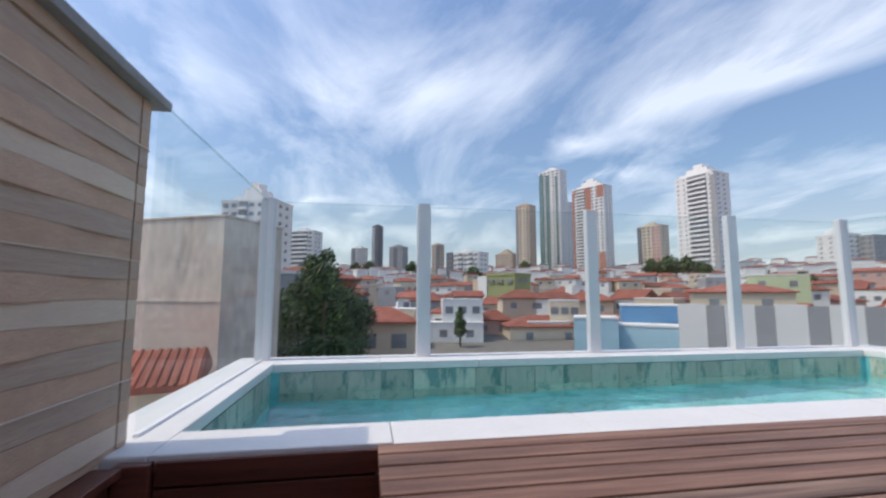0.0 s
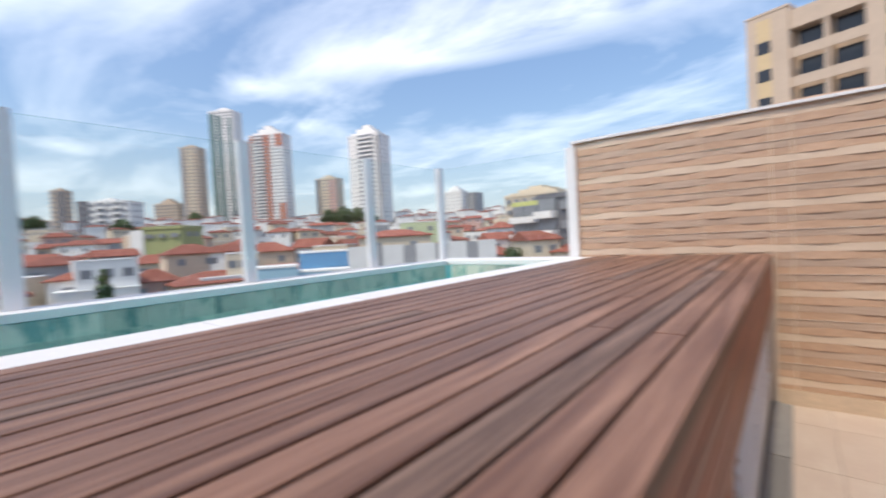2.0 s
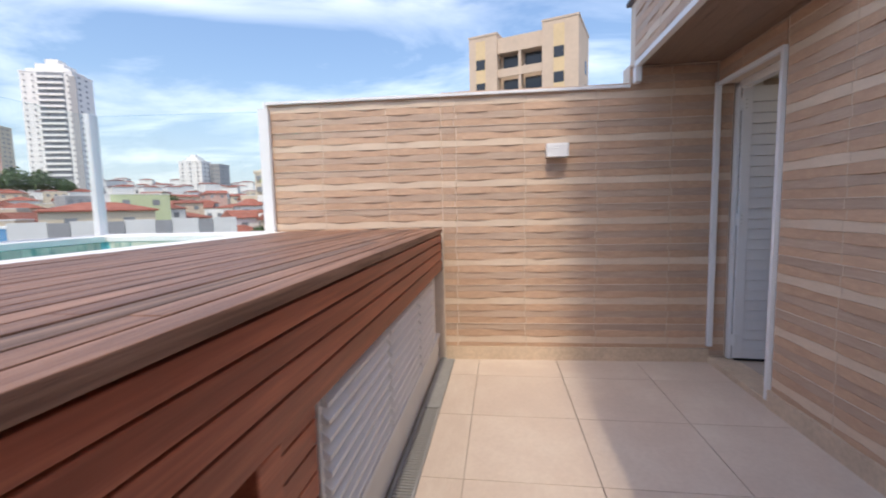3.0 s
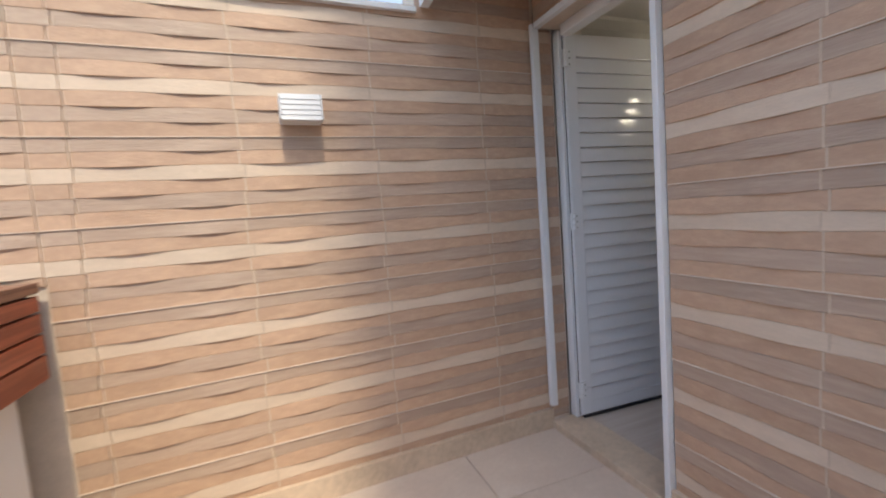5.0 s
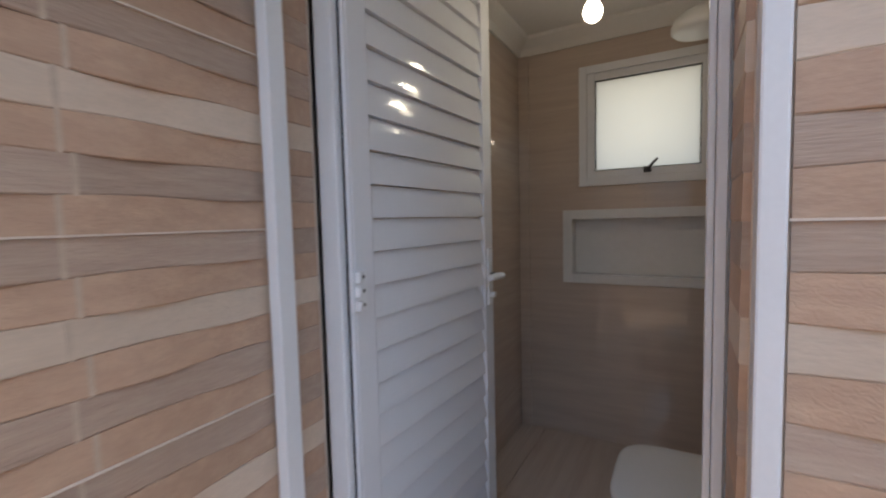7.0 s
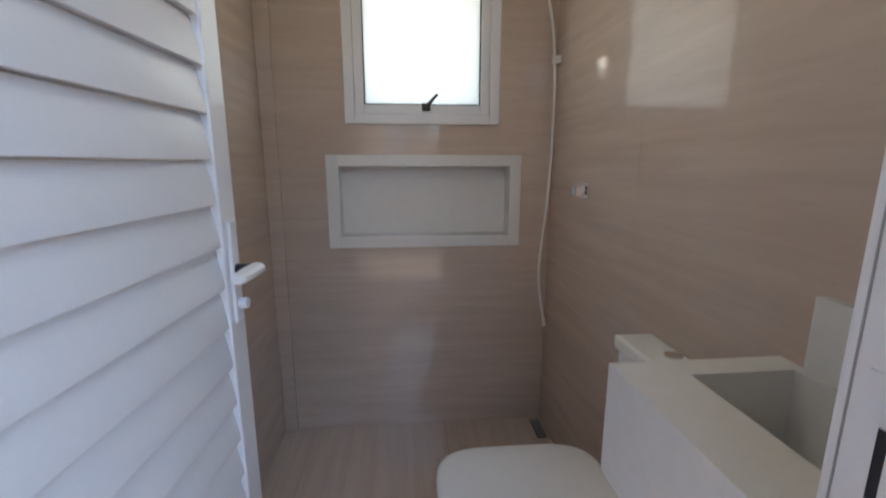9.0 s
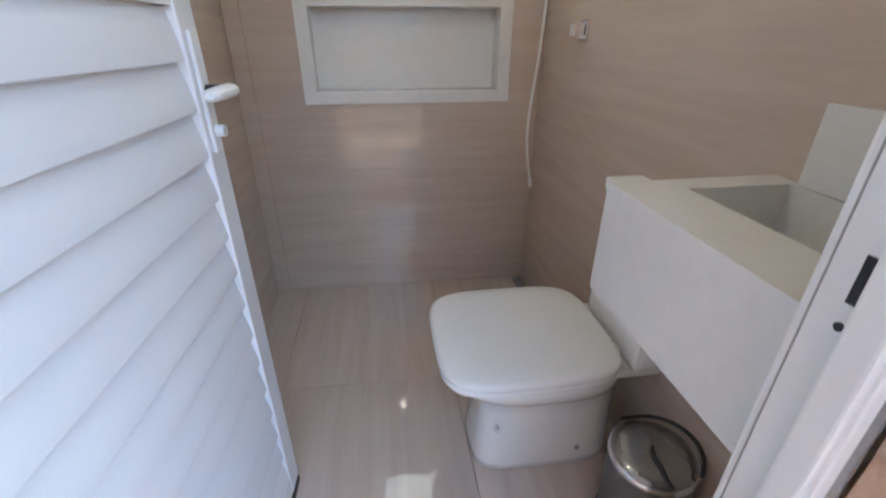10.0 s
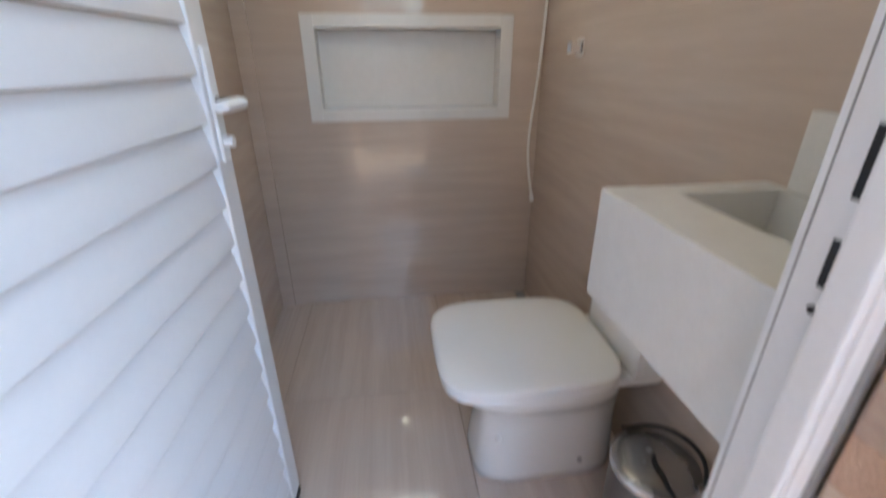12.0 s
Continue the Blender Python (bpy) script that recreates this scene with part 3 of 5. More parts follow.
# ---- bathroom door ----
def bathroom_door():
    fr = thing("door_frame", "white aluminium bathroom door frame with strike plate", "door frame", at=(3.6, -2.40, BATH_Z))
    fr["kind"] = "structure"
    y0, y1 = -2.425, -2.365
    specs = (("jamb", box(3.258, 3.290, -2.475, -2.404, BATH_Z + 0.005, 2.06, 0.004), WHITE_METAL, ""), ("jamb", box(3.950, 3.999, y0, y1, BATH_Z + 0.005, 2.06, 0.004), WHITE_METAL, ""),
             ("head", box(3.2915, 3.937, y0, y1, 2.03, 2.083, 0.004), WHITE_METAL, ""),
             ("stop", box(3.2905, 3.300, -2.433, -2.406, BATH_Z + 0.006, 2.028, 0.003), WHITE_METAL, ""),
             ("seam", box(3.2902, 3.2908, -2.4665, -2.4650, BATH_Z + 0.006, 2.028), GREY_METAL, "thin profile seam"),
             # thin grey strip drawn for the shadow in the gap between jamb and cladding
             ("sealant", box(3.2735, 3.2765, -2.4038, -2.3990, BATH_Z + 0.006, 2.028), GREY_METAL, "grey strip for the shaded gap"),
             ("strike_plate", box(3.2903, 3.2915, -2.4560, -2.4336, 0.925, 1.12), WHITE_METAL, "white strike plate"),
             ("latch_hole", box(3.2908, 3.2922, -2.4440, -2.4345, 0.968, 1.006), RUBBER, "dark latch hole"),
             ("latch_hole", box(3.2908, 3.2922, -2.4440, -2.4345, 1.036, 1.086), RUBBER, "dark latch hole"),
             ("screw", cyl((3.2908, -2.440, 0.949), (3.2930, -2.440, 0.949), 0.0036), BLACK_PLASTIC, "dark screw head"))
    for nm, b, m, lab in specs:
        at_parent(part(nm, b, m, fr, lab), fr)
    # the leaf, hung at its hinge side and standing open into the room
    W, H, T = 0.672, 1.985, 0.032
    leaf = thing("door_leaf", "open white louvred aluminium door with lever handle", "door", at=(3.930, -2.388, 0.056), turn_z=-90 - 2.6)
    leaf["kind"] = "structure"
    st = 0.062
    for nm, b in (("stile", box(0, st, 0, T, 0, H, 0.004)), ("stile", box(W - st, W, 0, T, 0, H, 0.004)),
                  ("rail", box(st, W - st, 0.002, T - 0.002, H - 0.109, H, 0.003)), ("rail", box(st, W - st, 0.002, T - 0.002, 0, 0.066, 0.003))):
        part(nm, b, WHITE_DOOR, leaf)
    n, z0, z1 = 24, 0.067, H - 0.110
    ph = (z1 - z0) / n
    prof = []
    for i in range(7):
        t = i / 6
        prof.append((0.003 + 0.013 * t ** 1.5, t * (ph - 0.002)))
    back = [(0.024, t) for _, t in prof[::-1]]
    pts = [(a, b) for a, b in prof] + back
    me = mesh_of(prism([(p[0], p[1]) for p in pts], st + 0.001, W - st - 0.001, "x"), "louvre", WHITE_DOOR)
    # the outline lies in y and z, so that each blade leans out at its foot
    for i in range(n):
        piece("louvre", me, leaf, Matrix.Translation((0, 0, z0 + i * ph)))
    part("gasket", box(-0.008, -0.001, 0.0125, 0.016, 0.0, H), RUBBER, leaf, "black rubber gasket")
    part("hinge_lip", box(-0.006, -0.0005, 0.001, 0.012, 0.0, H), WHITE_DOOR, leaf)
    part("bottom_seal", box(0.01, W - 0.01, -0.003, 0.020, -0.016, -0.0005), RUBBER, leaf, "black bottom seal")
    for z in (0.10, 1.0, 1.82):
        h = part("hinge", box(-0.020, 0.026, -0.010, -0.0005, z, z + 0.085, 0.002), WHITE_METAL, leaf, "white three-knuckle hinge")
        for k in (0.012, 0.042, 0.072):
            part("knuckle", cyl((-0.004, -0.013, z + k - 0.010), (-0.004, -0.013, z + k + 0.010), 0.007), WHITE_METAL, h)
            part("screw", cyl((0.014, -0.010, z + k), (0.014, -0.0125, z + k), 0.004, seg=8), GREY_METAL, h)
    # lever handle on both faces
    for s, y in ((-1, 0.0), (1, T)):
        pl = part("handle_plate", box(W - 0.048, W - 0.018, min(y, y + s * 0.007), max(y, y + s * 0.007), 0.90, 1.09, 0.003), WHITE_METAL, leaf, "slim white lock plate")
        part("handle_neck", cyl((W - 0.033, y, 1.0), (W - 0.033, y + s * 0.042, 1.0), 0.010), BLACK_PLASTIC, pl, "dark handle neck")
        lv = loft([[(W - 0.033 + a, y + s * (0.040 + 0.016 * math.sin(q) * k), 1.0 + 0.011 * math.cos(q) * k) for q in [j * math.tau / 10 for j in range(10)]]
                   for a, k in ((0.016, 0.7), (0.010, 1), (-0.03, 1), (-0.055, 0.95), (-0.072, 0.85), (-0.078, 0.5))])
        part("lever", lv, WHITE_METAL, pl, "white lever")
        part("cylinder_lock", cyl((W - 0.033, y, 0.935), (W - 0.033, y + s * 0.022, 0.935), 0.010), WHITE_METAL, pl)


bathroom_door()


# ---- pool ----
PX0, PX1, PY0, PY1 = -0.50, 3.58, 1.27, 2.47
bm = bmesh.new()
for r in ((PX0 - 0.2, PX1 + 0.2, PY0 - 0.18, PY0 - 0.012), (PX0 - 0.2, PX1 + 0.2, PY1 + 0.012, PY1 + 0.28), (PX0 - 0.2, PX0 - 0.012, PY0 - 0.012, PY1 + 0.012), (PX1 + 0.012, PX1 + 0.2, PY0 - 0.012, PY1 + 0.012)):
    add_box(bm, r[0], r[1], r[2], r[3], -0.28, 1.018)
pool = tagged(part("pool", bm, POOL_FLOOR), "raised swimming pool lined in turquoise", "pool", kind="structure")
part("pool_floor", box(PX0 - 0.01, PX1 + 0.01, PY0 - 0.01, PY1 + 0.01, 0.10, 0.20), POOL_FLOOR, pool)
wat = structure("water", box(PX0 - 0.002, PX1 + 0.002, PY0 - 0.002, PY1 + 0.002, WATER_Z - 0.03, WATER_Z), WATER, "still turquoise pool water", "water")
wat.visible_shadow = False
# a slab of water has only its upper face
wm = bmesh.new()
wm.from_mesh(wat.data)
bmesh.ops.delete(wm, geom=[f for f in wm.faces if f.calc_center_median().z < WATER_Z - 0.001], context="FACES")
wm.to_mesh(wat.data)
wm.free()

cope = structure("pool_coping", box(PX0 - 0.245, PX0 + 0.0, PY0 - 0.19, PY1 + 0.29, 1.020, COPE_Z, 0.006), COPING, "white stone pool coping", "coping")
part("coping_slab", box(PX1, EAST_A.x + 0.10, PY0 - 0.069, PY1 + 0.29, 1.020, COPE_Z, 0.006), COPING, cope)
x = PX0 + 0.002
while x < PX1 - 0.01:
    e = min(x + 0.60, PX1 - 0.002)
    part("coping_slab", box(x, e - 0.002, PY0 - 0.19 if x < 0.05 else PY0 - 0.225, PY0, 1.020, COPE_Z, 0.004), COPING, cope)
    part("coping_slab", box(x, e - 0.002, PY1, PY1 + 0.29, 1.020, COPE_Z, 0.004), COPING, cope)
    x = e
part("coping_slab", box(PX1 - 0.001, 3.87, PY0 - 0.225, PY0 - 0.071, 1.020, COPE_Z, 0.004), COPING, cope)

# pool tiles below the coping, and two courses under the water
tile_x = mesh_of(box(0.0015, 0.1885, 0, 0.010, 0.0015, 0.1885), "pool_tile", POOL_TILE)
for r in range(2):
    z = 1.018 - 0.19 * (r + 1)
    for i in range(21):
        xx = PX0 + 0.04 + i * 0.19
        if xx + 0.19 < PX1 + 0.001:
            piece("pool_tile", tile_x, pool, Matrix.Translation((xx, PY1, z)))
            piece("pool_tile", tile_x, pool, Matrix.Translation((xx, PY0 - 0.010, z)))
    for i in range(6):
        yy = PY0 + 0.03 + i * 0.19
        piece("pool_tile", tile_x, pool, Matrix.Translation((PX0, yy, z)) @ Matrix.Rotation(math.pi / 2, 4, "Z"))
        piece("pool_tile", tile_x, pool, Matrix.Translation((PX1 + 0.010, yy, z)) @ Matrix.Rotation(math.pi / 2, 4, "Z"))

# glass railing
POST_Y, POST_TOP = 2.645, 2.055
A, B, C, D, E_, F = (-0.595, POST_Y), (0.378, POST_Y), (1.564, POST_Y), (2.698, POST_Y), (3.715, POST_Y), (3.872, 1.225)


def post_thing():
    p = thing("railing_post", "white aluminium post of the glass railing", "post", "posts of the glass railing")
    part("shaft", box(-0.040, 0.040, -0.024, 0.024, 0, POST_TOP - COPE_Z - 0.006, 0.003), WHITE_METAL, p)
    part("cap", box(-0.041, 0.041, -0.025, 0.025, POST_TOP - COPE_Z - 0.005, POST_TOP - COPE_Z, 0.002), WHITE_METAL, p)
    for s in (-1, 1):
        part("glazing_bead", box(s * 0.043 - 0.0025, s * 0.043 + 0.0025, -0.010, 0.010, 0.01, POST_TOP - COPE_Z - 0.03), WHITE_METAL, p)
    return p


proto = post_thing()
spots = [A, B, C, D, E_]
proto.matrix_basis = pose(*A, COPE_Z)
for q in spots[1:]:
    copy_thing(proto, pose(*q, COPE_Z))
sl = math.degrees(math.atan2(F[1] - E_[1], F[0] - E_[0]))
copy_thing(proto, pose(F[0] - 0.005, F[1] - 0.005, COPE_Z, 0, 0, sl))


def glass_panel(p, q, h=POST_TOP - 0.02):
    d = Vector((q[0] - p[0], q[1] - p[1], 0))
    g = thing("glass_panel", "clear glass railing panel in white posts", "glass railing", "panels of the glass railing", (p[0], p[1], COPE_Z), math.degrees(math.atan2(d.y, d.x)))
    L = d.length
    pn = part("pane", box(0.03, L - 0.03, -0.004, 0.004, 0.017, h - COPE_Z), GLASS, g)
    pn.visible_shadow = False
    te = part("top_edge", box(0.03, L - 0.03, -0.0042, 0.0042, h - COPE_Z + 0.0003, h - COPE_Z + 0.0018), GLASS_EDGE, g, "greenish glass edge")
    te.visible_shadow = False
    part("base_channel", box(0.03, L - 0.03, -0.008, 0.008, 0.0, 0.008, 0.001), WHITE_METAL, g, "white base channel")


for p, q in ((A, B), (B, C), (C, D), (D, E_), (E_, F), ((-0.60, 1.205), (A[0], A[1] - 0.0))):
    glass_panel(p, q)

# ---- deck over the pump room ----
DX0, DX1, DY0, DY1 = 0.058, 3.905, -0.208, 1.062
deck = tagged(part("deck", box(DX0 + 0.03, DX1 + 0.0, DY0 + 0.04, DY1 - 0.006, 0.78, DECK_Z - 0.030), DARK_GAP), "raised hardwood deck over the pump room", "deck")
rng = random.Random(7)
nb = 17
pw = (DY1 - DY0) / nb
for i in range(nb):
    y = DY0 + i * pw
    cuts = [DX0]
    x = DX0 + rng.choice((1.1, 1.6, 2.1, 2.6))
    while x < DX1 - 0.5:
        cuts.append(x)
        x += rng.choice((1.5, 2.0, 2.4))
    cuts.append(DX1)
    for a, b in zip(cuts, cuts[1:]):
        dz = rng.uniform(-0.0012, 0.0012)
        w = part("board", box(a + 0.001, b - 0.001, y + 0.0045, y + pw - 0.0045, DECK_Z - (0.026 if i else 0.036) + dz, DECK_Z + dz, 0.003),
                 DECK_GREY if i > 1 and rng.random() < (0.40 if i > 11 else 0.12) else DECK, deck)
# front and side faces of horizontal boards
zt = DECK_Z - 0.030
for top, foot in ((1.022, 0.970), (0.962, 0.900), (0.892, 0.830), (0.822, 0.742)):
    part("fascia_board", box(DX0 + 0.004, DX1 - 0.002, DY0 + 0.010, DY0 + 0.032, foot, top, 0.003), WOOD_RED, deck)
for k in range(6):
    part("side_board", box(DX0 + 0.010, DX0 + 0.029, DY0 + 0.034, DY1 - 0.004, zt - 0.0765 * (k + 1) + 0.006, zt - 0.0765 * k, 0.003), WOOD_RED, deck)
# pump room front below the deck
pump = tagged(part("pump_room", box(1.66, 3.86, -0.10, 1.0, 0.0, 0.729), PAINT_WHITE), "low pump room with white louvred doors", "pump room", kind="structure")
part("plinth", box(1.64, 3.90, -0.158, -0.101, -0.01, 0.195, 0.004), PAINT_WHITE, pump, "white rendered plinth")
part("sill", box(1.64, 3.90, -0.170, -0.101, 0.196, 0.222, 0.004), WHITE_METAL, pump, "white sill")
for x0, x1 in ((1.655, 2.36), (2.375, 3.08), (3.095, 3.60)):
    d = part("louvred_door", box(x0, x0 + 0.022, -0.146, -0.118, 0.224, 0.724, 0.002), WHITE_METAL, pump)
    part("stile", box(x1 - 0.022, x1, -0.146, -0.118, 0.224, 0.724, 0.002), WHITE_METAL, d)
    part("rail", box(x0 + 0.023, x1 - 0.023, -0.146, -0.118, 0.224, 0.244, 0.002), WHITE_METAL, d)
    me = mesh_of(prism([(-0.170, 0.014), (-0.172, 0.012), (-0.172, 0.0), (-0.160, 0.0), (-0.120, 0.010), (-0.120, 0.050), (-0.130, 0.050)], x0 + 0.012, x1 - 0.012, "x"), "slat", WHITE_METAL)
    for k in range(9):
        piece("slat", me, d, Matrix.Translation((0, 0, 0.2455 + 0.053 * k)))
part("corner_post", box(3.62, 3.80, -0.150, -0.118, 0.224, 0.728, 0.002), WHITE_METAL, pump)
# wood panel and post left of the doors
panel = tagged(part("slatted_screen", box(1.405, 1.64, -0.12, -0.10, 0.0, 0.728), DARK_GAP), "red hardwood slatted panel under the deck", "panel")
for k in range(8):
    part("board", box(1.40, 1.642, -0.145, -0.122, 0.728 - 0.0765 * (k + 1) + 0.006, 0.728 - 0.0765 * k, 0.003), WOOD_RED, panel)
post = tagged(part("wood_post", box(1.29, 1.385, -0.185, -0.09, -0.01, 0.728, 0.005), WOOD_RED), "square red hardwood post under the deck", "post")
structure("wall_under_deck", box(0.12, 1.28, 0.55, 0.62, -0.01, 0.77), PAINT_GREY, "grey rendered wall under the deck", "wall")

# floor drain
drain = tagged(part("floor_drain", box(0.7, 3.955, -0.286, -0.172, -0.02, -0.008), DARK_GAP), "grey slotted floor drain beside the deck", "drain", kind="structure")
part("drain_stone", box(3.06, 3.955, -0.285, -0.173, -0.007, 0.002), GREY_STONE, drain, "plain grey stone end")
part("drain_rim", box(0.7, 3.055, -0.286, -0.272, -0.007, 0.003), GREY_METAL, drain)
part("drain_rim", box(0.7, 3.055, -0.186, -0.172, -0.007, 0.003), GREY_METAL, drain)
me = mesh_of(box(0, 0.011, -0.2715, -0.1865, -0.007, 0.002), "bar", GREY_METAL)
for i in range(117):
    piece("bar", me, drain, Matrix.Translation((0.71 + i * 0.02, 0, 0)))

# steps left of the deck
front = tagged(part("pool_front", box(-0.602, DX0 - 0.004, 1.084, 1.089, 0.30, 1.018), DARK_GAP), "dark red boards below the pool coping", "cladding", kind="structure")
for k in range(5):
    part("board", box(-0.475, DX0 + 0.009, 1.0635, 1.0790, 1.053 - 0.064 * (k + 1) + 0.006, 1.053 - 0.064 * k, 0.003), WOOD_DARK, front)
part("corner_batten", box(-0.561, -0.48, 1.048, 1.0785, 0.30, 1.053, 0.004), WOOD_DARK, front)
step = tagged(part("step", box(-0.42, DX0 - 0.006, 0.42, 1.053, 0.40, 0.822), DARK_GAP), "hardwood step up to the pool", "step")
for i in range(7):
    x0 = -0.432 + i * 0.0692
    part("tread_board", box(x0, x0 + 0.061, 0.41, 1.054, 0.823, 0.847, 0.003), WOOD_STEP, step)
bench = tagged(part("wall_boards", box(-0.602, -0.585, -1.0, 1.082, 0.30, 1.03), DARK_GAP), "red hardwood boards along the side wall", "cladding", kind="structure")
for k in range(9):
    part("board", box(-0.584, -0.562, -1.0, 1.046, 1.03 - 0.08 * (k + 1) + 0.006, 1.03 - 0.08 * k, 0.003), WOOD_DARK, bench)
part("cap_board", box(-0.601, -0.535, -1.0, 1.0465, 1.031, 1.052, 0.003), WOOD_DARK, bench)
def tube(name, pts, radius, mat, parent):
    """A round bent rod or hose along the points."""
    cu = bpy.data.curves.new(name, "CURVE")
    cu.dimensions, cu.bevel_depth, cu.bevel_resolution, cu.use_fill_caps = "3D", radius, 3, True
    sp = cu.splines.new("NURBS")
    sp.points.add(len(pts) - 1)
    for q, p in zip(sp.points, pts):
        q.co = (*p, 1)
    sp.use_endpoint_u, sp.order_u = True, min(4, len(pts))
    tmp = new("path", cu)
    me = bpy.data.meshes.new_from_object(tmp.evaluated_get(bpy.context.evaluated_depsgraph_get()))
    bpy.data.objects.remove(tmp)
    me.materials.clear()
    me.materials.append(mat)
    ob = new(name, me)
    ob.parent = parent
    return ob


# ---- wall lamp ----
def wall_lamp():
    p = EAST_A + EAST_DIR * ((1.20 + 1.09) / abs(EAST_DIR.y)) + en * 0.006
    ang = math.degrees(math.atan2(en.y, en.x))
    lamp = thing("wall_lamp", "white louvred outdoor wall lamp on the clad wall", "wall lamp", at=(p.x, p.y, 1.592), turn_z=ang)
    w, d, h = 0.155, 0.088, 0.10
    part("back_plate", box(0, 0.010, -w / 2, w / 2, 0, h, 0.002), WHITE_METAL, lamp)
    for s in (-1, 1):
        part("side_plate", box(0.011, d, s * w / 2 - 0.003, s * w / 2 + 0.003, 0.004, h, 0.001), WHITE_METAL, lamp)
    me = mesh_of(prism([(d - 0.012, 0.0178), (d - 0.001, 0.0178), (d + 0.0015, 0.0), (d - 0.012, 0.0)], -w / 2 + 0.004, w / 2 - 0.004, "y"), "slat", WHITE_METAL)
    for k in range(5):
        piece("slat", me, lamp, Matrix.Translation((0, 0, 0.002 + k * 0.0195)))
    part("top_plate", box(0.011, d - 0.002, -w / 2 + 0.004, w / 2 - 0.004, h - 0.003, h + 0.001), WHITE_METAL, lamp)
    part("diffuser", box(0.011, d - 0.005, -w / 2 + 0.004, w / 2 - 0.004, 0.009, h - 0.004), WHITE_METAL, lamp)
    part("glass_cover", box(0.012, d - 0.024, -w / 2 + 0.006, w / 2 - 0.006, 0.001, 0.008), WHITE_PLASTIC, lamp, "yellowed glass cover")


wall_lamp()


# ---- bathroom things ----
def superellipse(cx, cy, rx, ry, z, p=2.8, n=40, cut=None):
    out = []
    for i in range(n):
        a = i * math.tau / n
        c, s = math.cos(a), math.sin(a)
        x = cx + rx * math.copysign(abs(c) ** (2 / p), c)
        y = cy + ry * math.copysign(abs(s) ** (2 / p), s)
        if cut is not None:
            x = max(x, cut)
        out.append((x, y, z))
    return out


def toilet():
    t = thing("toilet", "white ceramic toilet with closed lid and coupled cistern", "toilet", at=(3.02, -3.118, BATH_Z))
    # local x points into the room; bowl from rear to front
    def ring(x0, x1, hw, z, p=3.0):
        return superellipse((x0 + x1) / 2, 0, (x1 - x0) / 2, hw, z, p)
    bowl = loft([ring(-0.02, 0.392, 0.120, 0.0, 4.0), ring(-0.02, 0.390, 0.119, 0.02, 4.0), ring(-0.02, 0.380, 0.113, 0.10, 3.8), ring(-0.02, 0.374, 0.109, 0.18, 3.4), ring(-0.02, 0.386, 0.120, 0.235, 3.2),
                 ring(-0.01, 0.436, 0.160, 0.285, 2.9), ring(0.0, 0.468, 0.187, 0.325, 2.9), ring(0.03, 0.480, 0.196, 0.352, 2.9), ring(0.04, 0.478, 0.195, 0.362, 2.9)])
    part("bowl", bowl, CERAMIC, t, smooth=True)
    seat = loft([ring(0.040, 0.487, 0.198, 0.3635, 4.3), ring(0.036, 0.493, 0.203, 0.369, 4.3), ring(0.036, 0.493, 0.203, 0.377, 4.3), ring(0.042, 0.487, 0.198, 0.381, 4.3)])
    part("seat", seat, SEAT, t, smooth=True)
    lid = loft([ring(0.038, 0.489, 0.199, 0.3825, 4.3), ring(0.034, 0.496, 0.205, 0.389, 4.3), ring(0.034, 0.496, 0.205, 0.398, 4.3), ring(0.041, 0.490, 0.200, 0.4035, 4.3), ring(0.050, 0.481, 0.192, 0.4065, 4.3),
                ring(0.10, 0.43, 0.150, 0.4085, 3.6), ring(0.18, 0.35, 0.07, 0.4095, 2.6)])
    part("lid", lid, SEAT, t, smooth=True)
    part("rear_shelf", box(-0.065, 0.075, -0.150, 0.150, 0.335, 0.362, 0.008), CERAMIC, t)
    for y in (-0.085, 0.085):
        part("seat_hinge", box(0.012, 0.048, y - 0.018, y + 0.018, 0.3625, 0.388, 0.005), SEAT, t)
    part("bolt_cap", cyl((0.10, 0.109, 0.055), (0.10, 0.119, 0.055), 0.009, 0.007), GREY_METAL, t, "grey bolt cap")
    part("bolt_cap", cyl((0.335, 0.095, 0.15), (0.335, 0.110, 0.15), 0.009, 0.007), WHITE_PLASTIC, t)
    c = part("cistern", box(-0.068, 0.026, -0.098, 0.170, 0.364, 0.745, 0.018), CERAMIC, t)
    part("cistern_lid", box(-0.070, 0.034, -0.104, 0.178, 0.746, 0.782, 0.010), CERAMIC, c)
    part("flush_button", cyl((-0.035, 0.040, 0.780), (-0.035, 0.040, 0.787), 0.020), CHROME, c, "round chrome flush button")


toilet()


